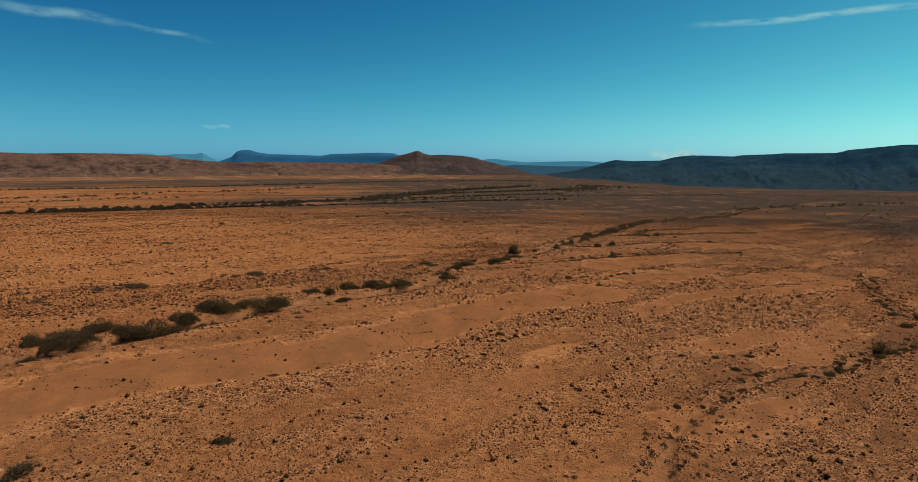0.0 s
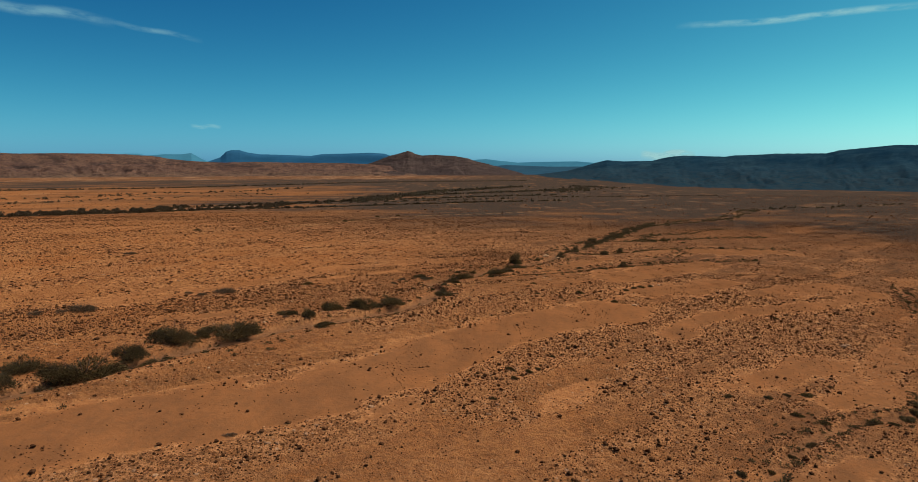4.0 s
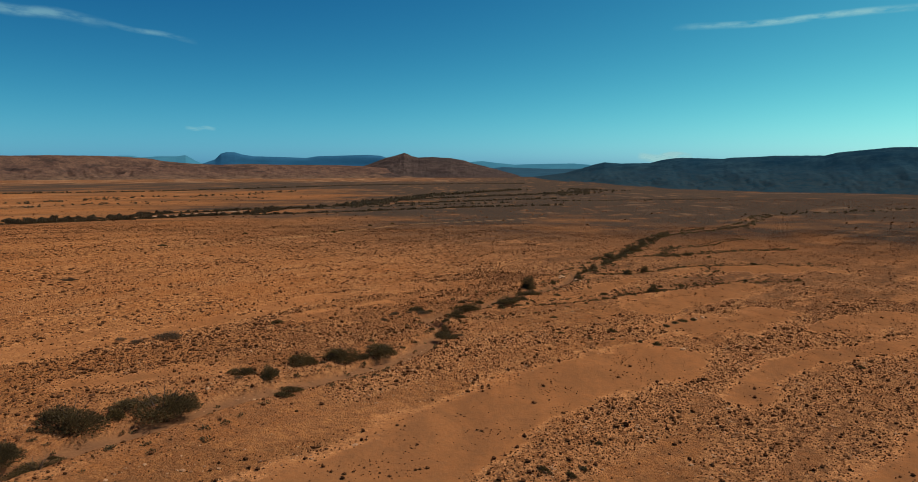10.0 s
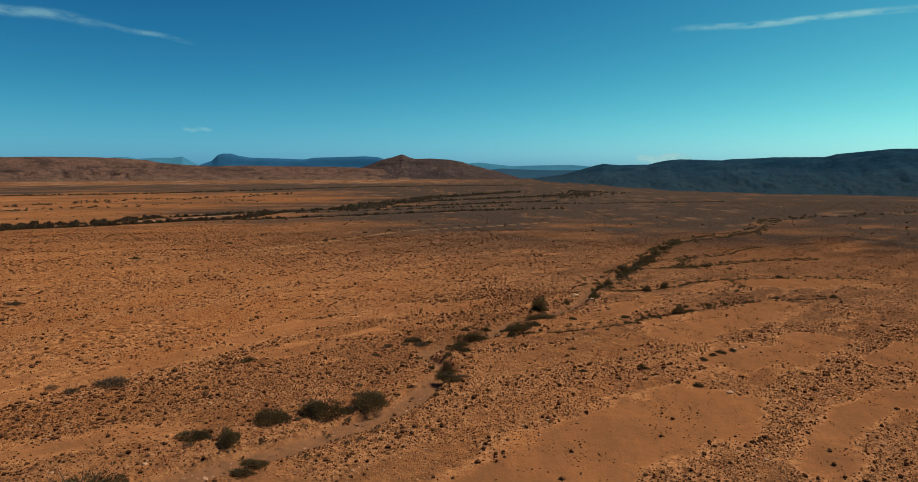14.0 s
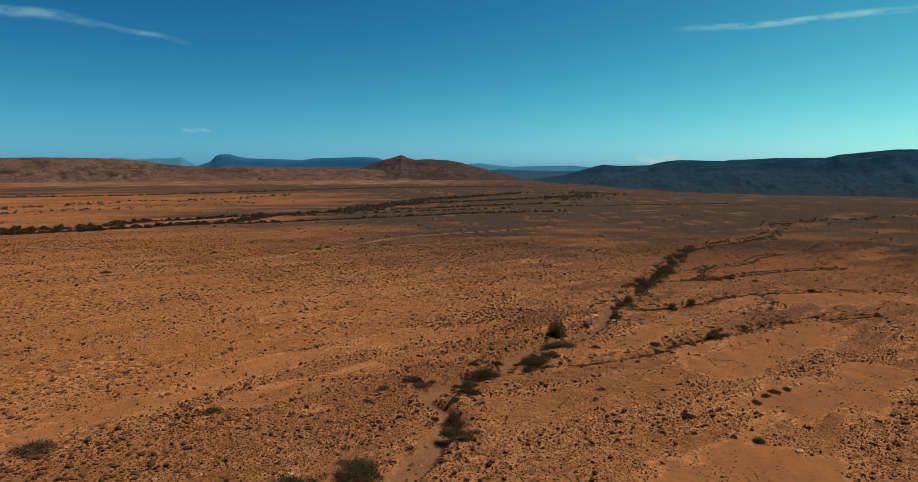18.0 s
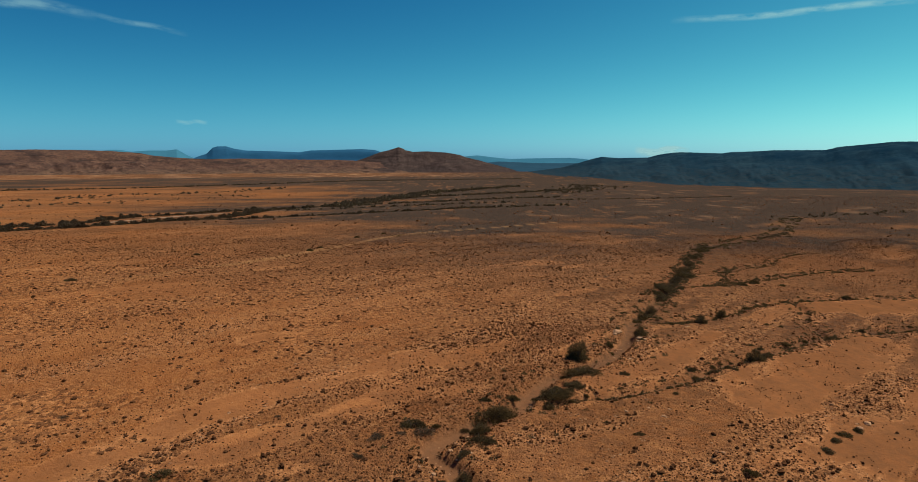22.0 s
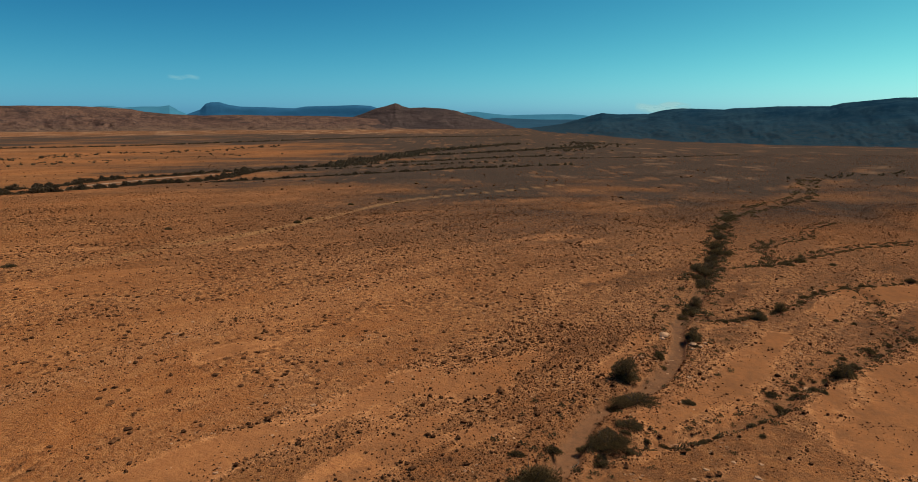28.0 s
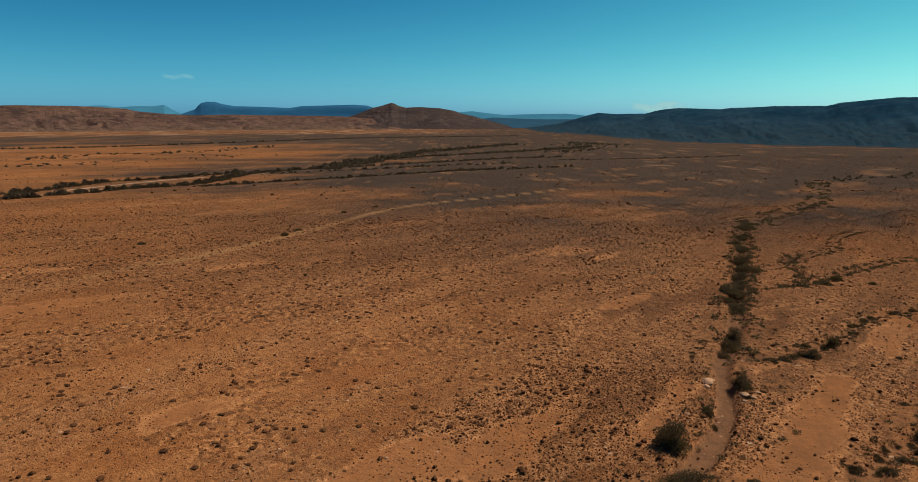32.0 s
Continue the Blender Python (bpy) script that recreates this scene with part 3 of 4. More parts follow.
# ---- hills and far mountains ----
def rise(name, crest, near, far, back, mat, label, cut=0.0, rough=1.0, seed=1, smooth=0.35, cols=320, rows=46, ledge=0.0):
    """A range seen from the plain: crest gives bearing and angle of the skyline in degrees; near and far are its foot's and crest's distances, at either end."""
    bearing = np.linspace(crest[0][0], crest[-1][0], cols)
    angle = np.interp(bearing, [c[0] for c in crest], [c[1] for c in crest])
    end = np.linspace(0, 1, cols)
    foot, top = near[0] + (near[1] - near[0]) * end, far[0] + (far[1] - far[0]) * end
    verts = []
    a = np.radians(bearing)
    peak = 28.0 + top * np.tan(np.radians(angle)) + min(rough, 1.0) * 1.6 * (layers(bearing * 5, bearing * 0 + seed, seed) - 0.5)
    for k in range(rows):
        s = k / (rows - 1)
        gully = layers(bearing * 0.55 + 1.1 * s + 1.2 * layers(bearing * 0.3, np.full(cols, s * 2.2), seed + 3), np.full(cols, s * 3.6), seed + 7, 5) - 0.5
        r = foot + (top - foot) * s + (top - foot) * 0.10 * gully * math.sin(math.pi * s)
        x, y = r * np.sin(a), r * np.cos(a)
        base = lie(x, y) - 2.0
        form = (1 - smooth) * s**1.9 + smooth * s
        if ledge:
            form = form * (1 - ledge) + ledge * fade(np.full(cols, s) + 0.06 * gully, 0.80, 0.90)
        z = base * (1 - form) + peak * form
        z = z + rough * (peak - base) * 0.32 * gully * math.sin(math.pi * min(1, s * 1.02)) ** 1.2
        verts.append(np.c_[x, y, z])
    x, y = (top + back) * np.sin(a), (top + back) * np.cos(a)
    verts.append(np.c_[x, y, lie(x, y) - 30])
    ob = sheet(name, np.vstack(verts), lattice(rows + 1, cols)[:, ::-1], mat)
    return tagged(ob, label, "hill" if mat in (HILL_RED, HILL_BROWN, HILL_DARK) else "mountain", kind="structure")


rise("hills_west", [(-60, 0.8), (-48.8, 0.9), (-41.2, 0.87), (-35, 1.04), (-32.9, 0.98), (-30.8, 1.04), (-27.5, 1.03), (-25.9, 0.98), (-23.8, 0.83), (-23, 0.65), (-21, 0.47),
     (-19, 0.38), (-16.7, 0.44), (-14.3, 0.39), (-9.4, 0.35), (-7.4, 0.28), (-5.4, 0.12), (-4.2, -0.12), (-2.9, -0.32), (-1, -0.55), (1.5, -0.8), (4, -1.0)],
     (2750, 2850), (3300, 3500), 500, HILL_RED, "low red-brown stony hills with dark rock bands", seed=3, ledge=0.16, rough=2.2, smooth=0.10, cols=700, rows=60)
rise("hill_pyramid", [(-9, -0.3), (-7.9, 0.05), (-7.2, 0.30), (-6.6, 0.50), (-5.4, 0.96), (-4.6, 1.16), (-4.1, 1.31), (-3.8, 1.41), (-3.5, 1.31), (-3.2, 1.16), (-2.6, 1.01),
     (-1.4, 1.06), (0.2, 0.96), (1.4, 0.76), (1.9, 0.56), (3.2, 0.25), (4.7, -0.15), (6.2, -0.55), (7.3, -0.9)],
     (3050, 3000), (3750, 3650), 400, HILL_BROWN, "brown conical hill with a small pointed summit", seed=11, rough=1.5, ledge=0.10, smooth=0.3)
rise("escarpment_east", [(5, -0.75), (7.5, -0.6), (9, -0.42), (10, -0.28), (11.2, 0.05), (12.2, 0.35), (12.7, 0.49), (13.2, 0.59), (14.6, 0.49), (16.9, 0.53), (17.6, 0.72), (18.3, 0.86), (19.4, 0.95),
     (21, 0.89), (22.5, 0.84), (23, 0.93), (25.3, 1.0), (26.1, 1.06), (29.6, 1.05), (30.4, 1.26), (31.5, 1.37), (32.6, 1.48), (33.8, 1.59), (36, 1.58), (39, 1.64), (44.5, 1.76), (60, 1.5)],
     (2200, 1350), (3600, 2700), 600, HILL_DARK, "long flat-topped escarpment, painted dark blue for haze and shade", seed=21, ledge=0.14, rough=1.4, smooth=0.10, cols=600, rows=60)
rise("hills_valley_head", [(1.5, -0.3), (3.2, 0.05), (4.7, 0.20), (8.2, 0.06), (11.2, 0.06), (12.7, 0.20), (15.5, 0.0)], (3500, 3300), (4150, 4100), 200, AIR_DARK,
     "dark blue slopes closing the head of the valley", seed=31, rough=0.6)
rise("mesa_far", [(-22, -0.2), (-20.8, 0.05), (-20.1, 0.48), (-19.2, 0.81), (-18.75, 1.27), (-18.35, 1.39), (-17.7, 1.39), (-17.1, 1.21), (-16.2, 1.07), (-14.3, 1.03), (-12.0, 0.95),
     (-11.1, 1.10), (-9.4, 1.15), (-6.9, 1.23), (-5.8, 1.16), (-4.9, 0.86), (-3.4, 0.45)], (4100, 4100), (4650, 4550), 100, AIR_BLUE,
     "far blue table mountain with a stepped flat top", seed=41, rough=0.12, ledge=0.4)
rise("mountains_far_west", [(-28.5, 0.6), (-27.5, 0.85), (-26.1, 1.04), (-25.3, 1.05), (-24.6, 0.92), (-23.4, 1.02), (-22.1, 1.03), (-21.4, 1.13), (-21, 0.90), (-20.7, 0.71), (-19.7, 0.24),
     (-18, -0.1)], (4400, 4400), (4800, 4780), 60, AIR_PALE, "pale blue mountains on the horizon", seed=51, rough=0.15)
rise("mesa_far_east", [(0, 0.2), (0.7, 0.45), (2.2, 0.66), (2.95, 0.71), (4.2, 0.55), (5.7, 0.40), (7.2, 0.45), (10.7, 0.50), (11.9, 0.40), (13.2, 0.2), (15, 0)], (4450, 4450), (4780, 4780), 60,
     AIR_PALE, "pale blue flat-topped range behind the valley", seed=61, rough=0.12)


def veil(name, bearing, rise_from, width, tall, slant, thick, label):
    """A wisp of thin high cloud far behind the hills."""
    cols, rows, r = 60, 14, 4700.0
    u, v = np.meshgrid(np.linspace(-1, 1, cols), np.linspace(-1, 1, rows))
    a = np.radians(bearing + 0.5 * width * u)
    e = np.radians(rise_from + 0.5 * tall * v + slant * u + 0.12 * tall * np.sin(u * 5))
    ob = sheet(name, np.c_[(r * np.sin(a) * np.cos(e)).ravel(), (r * np.cos(a) * np.cos(e)).ravel(), (28 + r * np.sin(e)).ravel()], lattice(rows, cols), CLOUD)
    note(ob, "veil", thick * (np.clip(1 - u**2, 0, 1) * np.clip(1 - v**2, 0, 1) ** 1.5).ravel())
    ob.visible_shadow = False
    return tagged(ob, label, "cloud", kind="structure")


veil("cloud_high", -31.0, 11.05, 9.5, 0.95, -0.26, 0.42, "thin white streak of high cloud")
veil("cloud_high_tail", -23.6, 10.35, 7.0, 0.5, -0.45, 0.32, "thin faint tail of high cloud")
veil("cloud_streak", 27.8, 11.12, 19.0, 0.62, 0.03, 0.8, "long thin white streak of high cloud")
veil("cloud_small", -20.2, 3.25, 2.4, 0.4, 0.02, 0.8, "small thin white cloud")
veil("cloud_low", 18.1, 1.02, 4.4, 0.8, 0.05, 3.0, "small bright cloud low over the escarpment")

# ---- plants ----
def part(name, mesh, parent, label=""):
    ob = new(name, mesh)
    ob.parent = parent
    return tagged(ob, label)


def soup(name, verts, faces, mat, smooth=False):
    """Mesh data alone, from arrays."""
    ob = sheet(name, verts, faces, mat, smooth)
    me = ob.data
    bpy.data.objects.remove(ob)
    return me


def limbs(rng, count, reach, tall, thick, lean):
    """Tapered, bent limbs from one base, each of three joints."""
    verts, faces = [], []
    for k in range(count):
        turn = 2 * math.pi * (k + rng.uniform(-0.3, 0.3)) / count
        out = reach * rng.uniform(0.45, 1.0)
        p = np.zeros(3)
        start, rings = len(verts), 4
        for j in range(rings):
            s = j / (rings - 1)
            p = np.array([math.cos(turn) * out * s**lean, math.sin(turn) * out * s**lean, tall * (0.15 + 0.75 * rng.uniform(0.8, 1.1)) * s]) + rng.normal(0, 0.02 * reach, 3) * (s > 0)
            w = thick * (1 - 0.8 * s)
            for q in range(5):
                b = 2 * math.pi * q / 5
                verts.append((p[0] + w * math.cos(b), p[1] + w * math.sin(b), p[2] - (0.06 * tall if j == 0 else 0)))
        for j in range(rings - 1):
            for q in range(5):
                a, b = start + 5 * j + q, start + 5 * j + (q + 1) % 5
                faces.append((a, b, b + 5, a + 5))
    return np.array(verts), np.array(faces)


def leaves(rng, count, lumps, size, wide, tall):
    """Leaf sprays over a few lumps: small bent pairs of triangles, thicker at the lumps' skin, with gaps between them."""
    skirt = 2 * np.pi * np.arange(11) / 11 + rng.uniform(-0.2, 0.2, 11)
    rim = np.abs(lumps[:, :2]).max() * rng.uniform(0.70, 1.15, 11)
    lumps = np.vstack([lumps, np.c_[rim * np.cos(skirt), rim * np.sin(skirt) * 0.85, rng.uniform(0.01, 0.07, 11), rng.uniform(0.12, 0.20, 11)]])
    which = rng.choice(len(lumps), count, p=lumps[:, 3] ** 2 / (lumps[:, 3] ** 2).sum())
    way = rng.normal(0, 1, (count, 3))
    way[:, 2] = np.abs(way[:, 2]) * 0.9 - 0.25
    way /= np.linalg.norm(way, axis=1, keepdims=True)
    r = lumps[which, 3] * (0.35 + 0.72 * rng.random(count) ** 0.55)
    r *= 1 + 0.22 * np.sin(way[:, 0] * 7 + which) * np.cos(way[:, 1] * 6)
    c = lumps[which, :3] + way * r[:, None] * (1, 1, tall)
    c[:, 2] = np.maximum(c[:, 2], 0.03)
    along = way * 0.5 + c / np.linalg.norm(c, axis=1, keepdims=True) + rng.normal(0, 0.42, (count, 3))
    along[:, 2] += 0.30
    along /= np.linalg.norm(along, axis=1, keepdims=True)
    side = np.cross(along, rng.normal(0, 1, (count, 3)))
    side /= np.linalg.norm(side, axis=1, keepdims=True) + 1e-9
    lng = size * rng.uniform(0.6, 1.5, (count, 1))
    w = lng * wide * rng.uniform(0.6, 1.2, (count, 1))
    up = np.cross(side, along) * lng * 0.25
    verts = np.stack([c - along * lng * 0.5, c + side * w, c + along * lng * 0.5 + up, c - side * w], 1).reshape(-1, 3)
    verts[:, 2] = np.maximum(verts[:, 2], 0.0)
    return verts, np.arange(4 * count).reshape(-1, 4)


def lump_set(rng, count, spread_by, low, high):
    out = []
    for k in range(count):
        a, q = rng.uniform(0, 2 * math.pi), spread_by * math.sqrt(rng.random())
        rad = rng.uniform(0.13, 0.24)
        out.append((q * math.cos(a), q * math.sin(a), rng.uniform(low, high) * (1 - 0.85 * (q / max(spread_by, 0.01)) ** 1.5), rad * rng.uniform(0.75, 1.2)))
    return np.array(out)


def bush_forms(kind, seed):
    """Meshes of one bush, a metre wide: stems and crown."""
    rng = np.random.RandomState(seed)
    if kind == "thorn":
        lumps = lump_set(rng, 17, 0.40, 0.03, 0.34)
        crown = leaves(rng, 7600, lumps, 0.038, 0.17, 0.85)
        stem = limbs(rng, 9, 0.50, 0.46, 0.010, 1.1)
        leaf = LEAF
    elif kind == "round":
        lumps = lump_set(rng, 9, 0.30, 0.02, 0.30)
        crown = leaves(rng, 1700, lumps, 0.066, 0.20, 0.85)
        stem = limbs(rng, 7, 0.46, 0.36, 0.012, 1.1)
        leaf = LEAF
    elif kind == "tall":
        lumps = lump_set(rng, 17, 0.34, 0.05, 0.72)
        crown = leaves(rng, 5600, lumps, 0.048, 0.19, 1.0)
        stem = limbs(rng, 7, 0.34, 0.80, 0.016, 1.4)
        leaf = LEAF
    else:
        lumps = lump_set(rng, 10, 0.38, 0.02, 0.18)
        crown = leaves(rng, 1500, lumps, 0.060, 0.14, 0.75)
        stem = limbs(rng, 11, 0.46, 0.30, 0.010, 1.0)
        leaf = LEAF_DRY
    return soup("stem", *stem, BARK, True), soup("crown", *crown, leaf)


FORMS = {kind: [bush_forms(kind, 100 * n + k) for k in range(5)] for n, kind in enumerate(("thorn", "round", "tall", "dry"))}
LABELS = {
    "thorn": "wide dark olive thorn bush in the dry wash",
    "round": "rounded dark green desert bush on red soil",
    "tall": "small dark thorn tree with a dense crown",
    "dry": "low grey-brown half-dry bush on stony soil",
}
bush_rng = random.Random(7)
made_bushes = {}


def bush(x, y, width, kind, group):
    """One bush with its stems and crown, standing on the ground."""
    n = bush_rng.randrange(5)
    z = float(height(np.array([x]), np.array([y]))[0]) - 0.03 * width
    width *= 0.80
    m = pose(x, y, z, 0, 0, bush_rng.uniform(0, 360)) @ Matrix.Diagonal((width * bush_rng.uniform(0.95, 1.4), width * bush_rng.uniform(0.75, 1.05), width * bush_rng.uniform(0.75, 1.1), 1))
    if width > 2.6 and kind == "thorn" and y < 200:
        turn = bush_rng.uniform(0, 6.28)
        bush(x + 0.62 * width * math.cos(turn), y + 0.62 * width * math.sin(turn), width * bush_rng.uniform(0.35, 0.6), "dry" if bush_rng.random() < 0.35 else "round", group)
    name = "thorn_tree" if kind == "tall" else "bush"
    if (kind, n) in made_bushes:
        old = made_bushes[kind, n]
        ob = copy_thing(old, m @ Matrix.Diagonal((*(1 / v for v in old.scale), 1)))
    else:
        ob = made_bushes[kind, n] = new(name)
        stem, crown = FORMS[kind][n]
        part("stem", stem, ob, "thin grey branching stems")
        part("crown", crown, ob)
        ob.matrix_basis = m
    return tagged(ob, LABELS[kind], "tree" if kind == "tall" else "bush", group)


# places in metres and width, along the wash from the south-west
thicket = [(-38.8, 102, 6.6), (-37.4, 94.5, 3.6), (-40.9, 94.7, 5), (-43.3, 89, 7), (-45.2, 87.3, 4.4), (-50, 88.5, 4.5), (-50.7, 83.3, 5.6), (-50.9, 80.1, 4.2), (-54, 80.4, 3.9), (-52.1, 76.2, 2.9)]
lower = [(14.2, 174.6, 4.4), (11.8, 168.8, 3.0), (-32, 106.5, 6.8), (-24.1, 117.8, 3.4), (-27.7, 118.5, 3.2), (-20.2, 113.1, 2.4), (-21.3, 123.2, 4.2), (-16.6, 125.6, 4.7), (-11.9, 128.9, 5.1), (-3.3, 142.3, 3.2), (-2.9, 138.2, 3.4),
         (0.3, 158.9, 5.6), (-1.2, 154.1, 2.9), (8.8, 164.8, 4)]
upper = [(44.3, 230.8, 5.2), (49.9, 240.6, 5), (55.9, 255.1, 5.2), (62.8, 270.2, 5.7), (70.5, 287.4, 5.5), (80.3, 307.3, 6.1), (92.6, 330.3, 6.8), (33.9, 211.1, 4), (31.2, 207.5, 2.6),
         (44.1, 235.5, 3.5), (53.4, 249.9, 4.7), (60.3, 260.5, 4.8), (59, 263.5, 4), (66.2, 275.7, 4.7), (72.3, 289.8, 5.4), (72.9, 295.3, 4.5), (83.5, 311.9, 5.4), (90.5, 327.9, 5.8), (97.9, 340.3, 5.7),
         (47.2, 240.5, 4.4), (51.5, 246.5, 4.0)]
trees = [(14.9, 180.6, 4.2), (28.6, 195.8, 3.0), (49.5, 211.8, 2.6), (43.4, 206.8, 2.6), (43.4, 184.6, 3.3), (66.5, 101, 4), (36.6, 215.5, 3.1), (-3.2, 144.0, 2.6)]
heads = [(108, 353.2, 3.8), (116.5, 363.2, 4.4), (130.2, 373, 6.7), (143, 386.8, 8.3), (157.5, 402, 10), (167.7, 412.6, 7.4), (235.9, 535.4, 9.5), (178.7, 442.7, 6), (150, 392, 7), (162, 398, 8), (172, 420, 7)]
for a, b, width in heads:
    bush(a, b, 0.7 * width, "dry", "thickets at the head of the wash")
for a, b, width in upper:
    bush(a, b, 1.2 * width, "thorn", "thorn bushes along the dry wash")
for a, b, width in thicket:
    bush(a, b, 1.2 * width, "thorn", "thorn bushes along the dry wash")
for a, b, width in lower:
    bush(a, b, 1.22 * width, "thorn", "thorn bushes along the dry wash")
for a, b, width in trees:
    bush(a, b, 1.14 * width, "tall", "thorn trees by the wash")
banks = [(21.4, 188.5, 2.7), (-8.3, 154.1, 3.4), (29, 195.8, 1.9), (9.1, 166.9, 2.7), (7.4, 162.6, 2.9), (3.2, 163.3, 2.3), (-1.2, 151.4, 3.2), (-2.9, 155.5, 1.9), (-5.9, 154.3, 1.6), (-3, 148.5, 1.8),
         (21.3, 186.8, 1.8), (30.4, 194.5, 1.1), (27.7, 192.6, 1.7), (38.9, 205.1, 2), (36.8, 204.2, 1.6), (56.4, 218.1, 2.2), (68.2, 229, 2.2), (65.1, 247.3, 2.7), (71.3, 250.8, 3.6), (76.8, 255.4, 4.4),
         (83.2, 253.3, 2.6), (96.3, 289.3, 4), (19.9, 174.8, 2.1), (45.6, 187.1, 3.1), (46.5, 190.2, 1.8)]
fan = [(36.5, 179.5, 2.3), (37.3, 178.9, 1.7), (33, 177.5, 1.5), (33.7, 176.9, 1.2), (56.4, 207.8, 1.5), (58.5, 206.6, 1.4), (61.4, 223.4, 1.6), (30.3, 173.6, 2.1), (30.5, 177.4, 1.8), (20.1, 167.4, 1.4),
       (18.1, 166.2, 1.5), (14.9, 165.3, 1.5), (15.9, 164.6, 1.2), (16, 154.8, 1.6), (13.2, 157.6, 1), (24.5, 167.5, 1.2), (47.3, 187.5, 1.7), (46.1, 192.5, 1.6), (15.5, 144.2, 1.4), (24.5, 146.7, 2.5),
       (19.8, 141.8, 1.3), (23.3, 141.8, 1.2), (27.7, 141.6, 1.4), (30.2, 140.9, 2.4)]
rib_bushes = [(40, 157.1, 2.6), (42.3, 158.2, 2.3), (35.5, 152.8, 2), (37.9, 155.3, 2), (6, 97.2, 1.9), (9.6, 98, 1.5), (8.3, 96.5, 1.3), (12.3, 103.3, 1.1), (6.2, 94.2, 1.3), (48.7, 148.8, 1.4),
              (51.3, 112.2, 1.1), (36.9, 92.3, 1.6), (39.9, 93.8, 1.4), (42.4, 94.1, 2.2), (31.8, 91.8, 1.3), (3.2, 87.2, 1.2), (58.6, 134.5, 1.5)]
rill_bushes = [(24.7, 72.1, 1.6), (21.7, 65.1, 1.3), (51.1, 87.7, 2.8), (48.1, 86, 1.5), (39.7, 85.7, 1.9), (37.8, 87.3, 1.8), (47.6, 97.5, 1.2), (68, 99.8, 2.7), (61.9, 97.3, 2.1), (46.2, 86.9, 1.6),
               (28.2, 73.9, 1.5), (32.2, 77.7, 1.7), (35.8, 80.7, 2.2), (81.5, 117.8, 3.4), (85.5, 127.2, 3.3), (93.6, 144.6, 3.4), (100.8, 159.2, 3.1), (20.3, 57.5, 1), (22.3, 68.1, 0.8), (30.7, 65.6, 1),
               (32.4, 66.5, 0.8), (42, 65, 0.9)]
plain = [(-29.5, 142, 2.4), (-13.2, 147, 1.7), (-44.1, 153.3, 1.3), (-81.8, 222.3, 3), (-73.4, 269.6, 3.3), (-45.7, 286.4, 3.5), (-44.2, 295.5, 3.2), (-38.8, 343.1, 3.4), (-30.2, 364.7, 3.1), (-23.1, 355, 2.5),
         (-22.8, 155.6, 1.1), (-34.9, 148.8, 0.9), (-35.5, 50, 3.8), (-21.7, 57, 2.9), (-22.1, 74.8, 1.5), (-38.5, 91.2, 2), (-20.8, 111.4, 2.4), (-11.8, 151.8, 1.6), (-9.3, 151.9, 1.3)]
for place in banks + fan + rib_bushes + rill_bushes:
    bush(*place, "round", "bushes of the fan and its rills")
for a, b in RILLS[2][(RILLS[2][:, 0] > 44) & (RILLS[2][:, 1] < 150)][::2]:
    bush(a + bush_rng.gauss(0, 0.8), b + bush_rng.gauss(0, 0.8), bush_rng.uniform(1.3, 3.0), "round", "bushes of the fan and its rills")
for line, low, high in ((RILLS[0], 1.4, 3.0), (RILLS[1], 1.3, 2.8)):
    for a, b in line[2:]:
        if bush_rng.random() < 0.62 and a < 100:
            bush(a + bush_rng.gauss(0, 0.7), b + bush_rng.gauss(0, 0.7), low + (high - low) * bush_rng.random() ** 1.8, "round", "bushes of the fan and its rills")
for place in plain:
    bush(*place, "round" if place[2] > 2.2 else "dry", "scattered bushes on the open plain")
low_flat = [(-63.1, 111.7, 2.8), (-58.3, 115.3, 5.7), (-67.3, 102, 3), (-41.8, 131.3, 5.4), (-44.9, 128.7, 2.5), (-75.6, 166, 3.3), (-47.5, 129.5, 2.0), (-60.5, 113.5, 2.6), (-12.0, 151, 2.2), (-7, 152.5, 3.0)]
for place in low_flat:
    bush(*place, "dry", "low dry bushes on the slope")


# pale boulders at a ledge of the wash, and dead branches beside it
def boulder(x, y, size, seed):
    rng = np.random.RandomState(seed)
    bm = bmesh.new()
    bmesh.ops.create_icosphere(bm, subdivisions=2, radius=0.5)
    for v in bm.verts:
        v.co *= 1 + 0.30 * (noise.noise(v.co * 2.3 + Vector((seed, 0, 0))))
        v.co.x *= size * rng.uniform(1.25, 1.3)
        v.co.y *= size
        v.co.z *= size * 0.55
    me = bpy.data.meshes.new("boulder")
    bm.to_mesh(me)
    bm.free()
    me.materials.append(STONE)
    ob = new("boulder", me)
    ob.matrix_basis = pose(x, y, float(height(np.array([x]), np.array([y]))[0]) + 0.10 * size, 0, 0, rng.uniform(0, 360))
    return tagged(ob, "pale weathered boulder beside the wash bed", "boulder", "boulders at the ledge of the wash")


for k, (x, y, size) in enumerate([(24.6, 196.4, 1.3), (25.4, 197.3, 0.9), (24.0, 195.2, 0.7), (27.6, 193.1, 1.0), (28.3, 192.4, 0.6), (26.9, 191.6, 0.5), (29.6, 194.0, 0.5), (45.0, 160.6, 0.8), (43.2, 159.2, 0.7),
                                  (61.5, 118.0, 0.9), (62.8, 118.9, 0.7), (33.5, 138.8, 0.8)]):
    boulder(x, y, size, k)


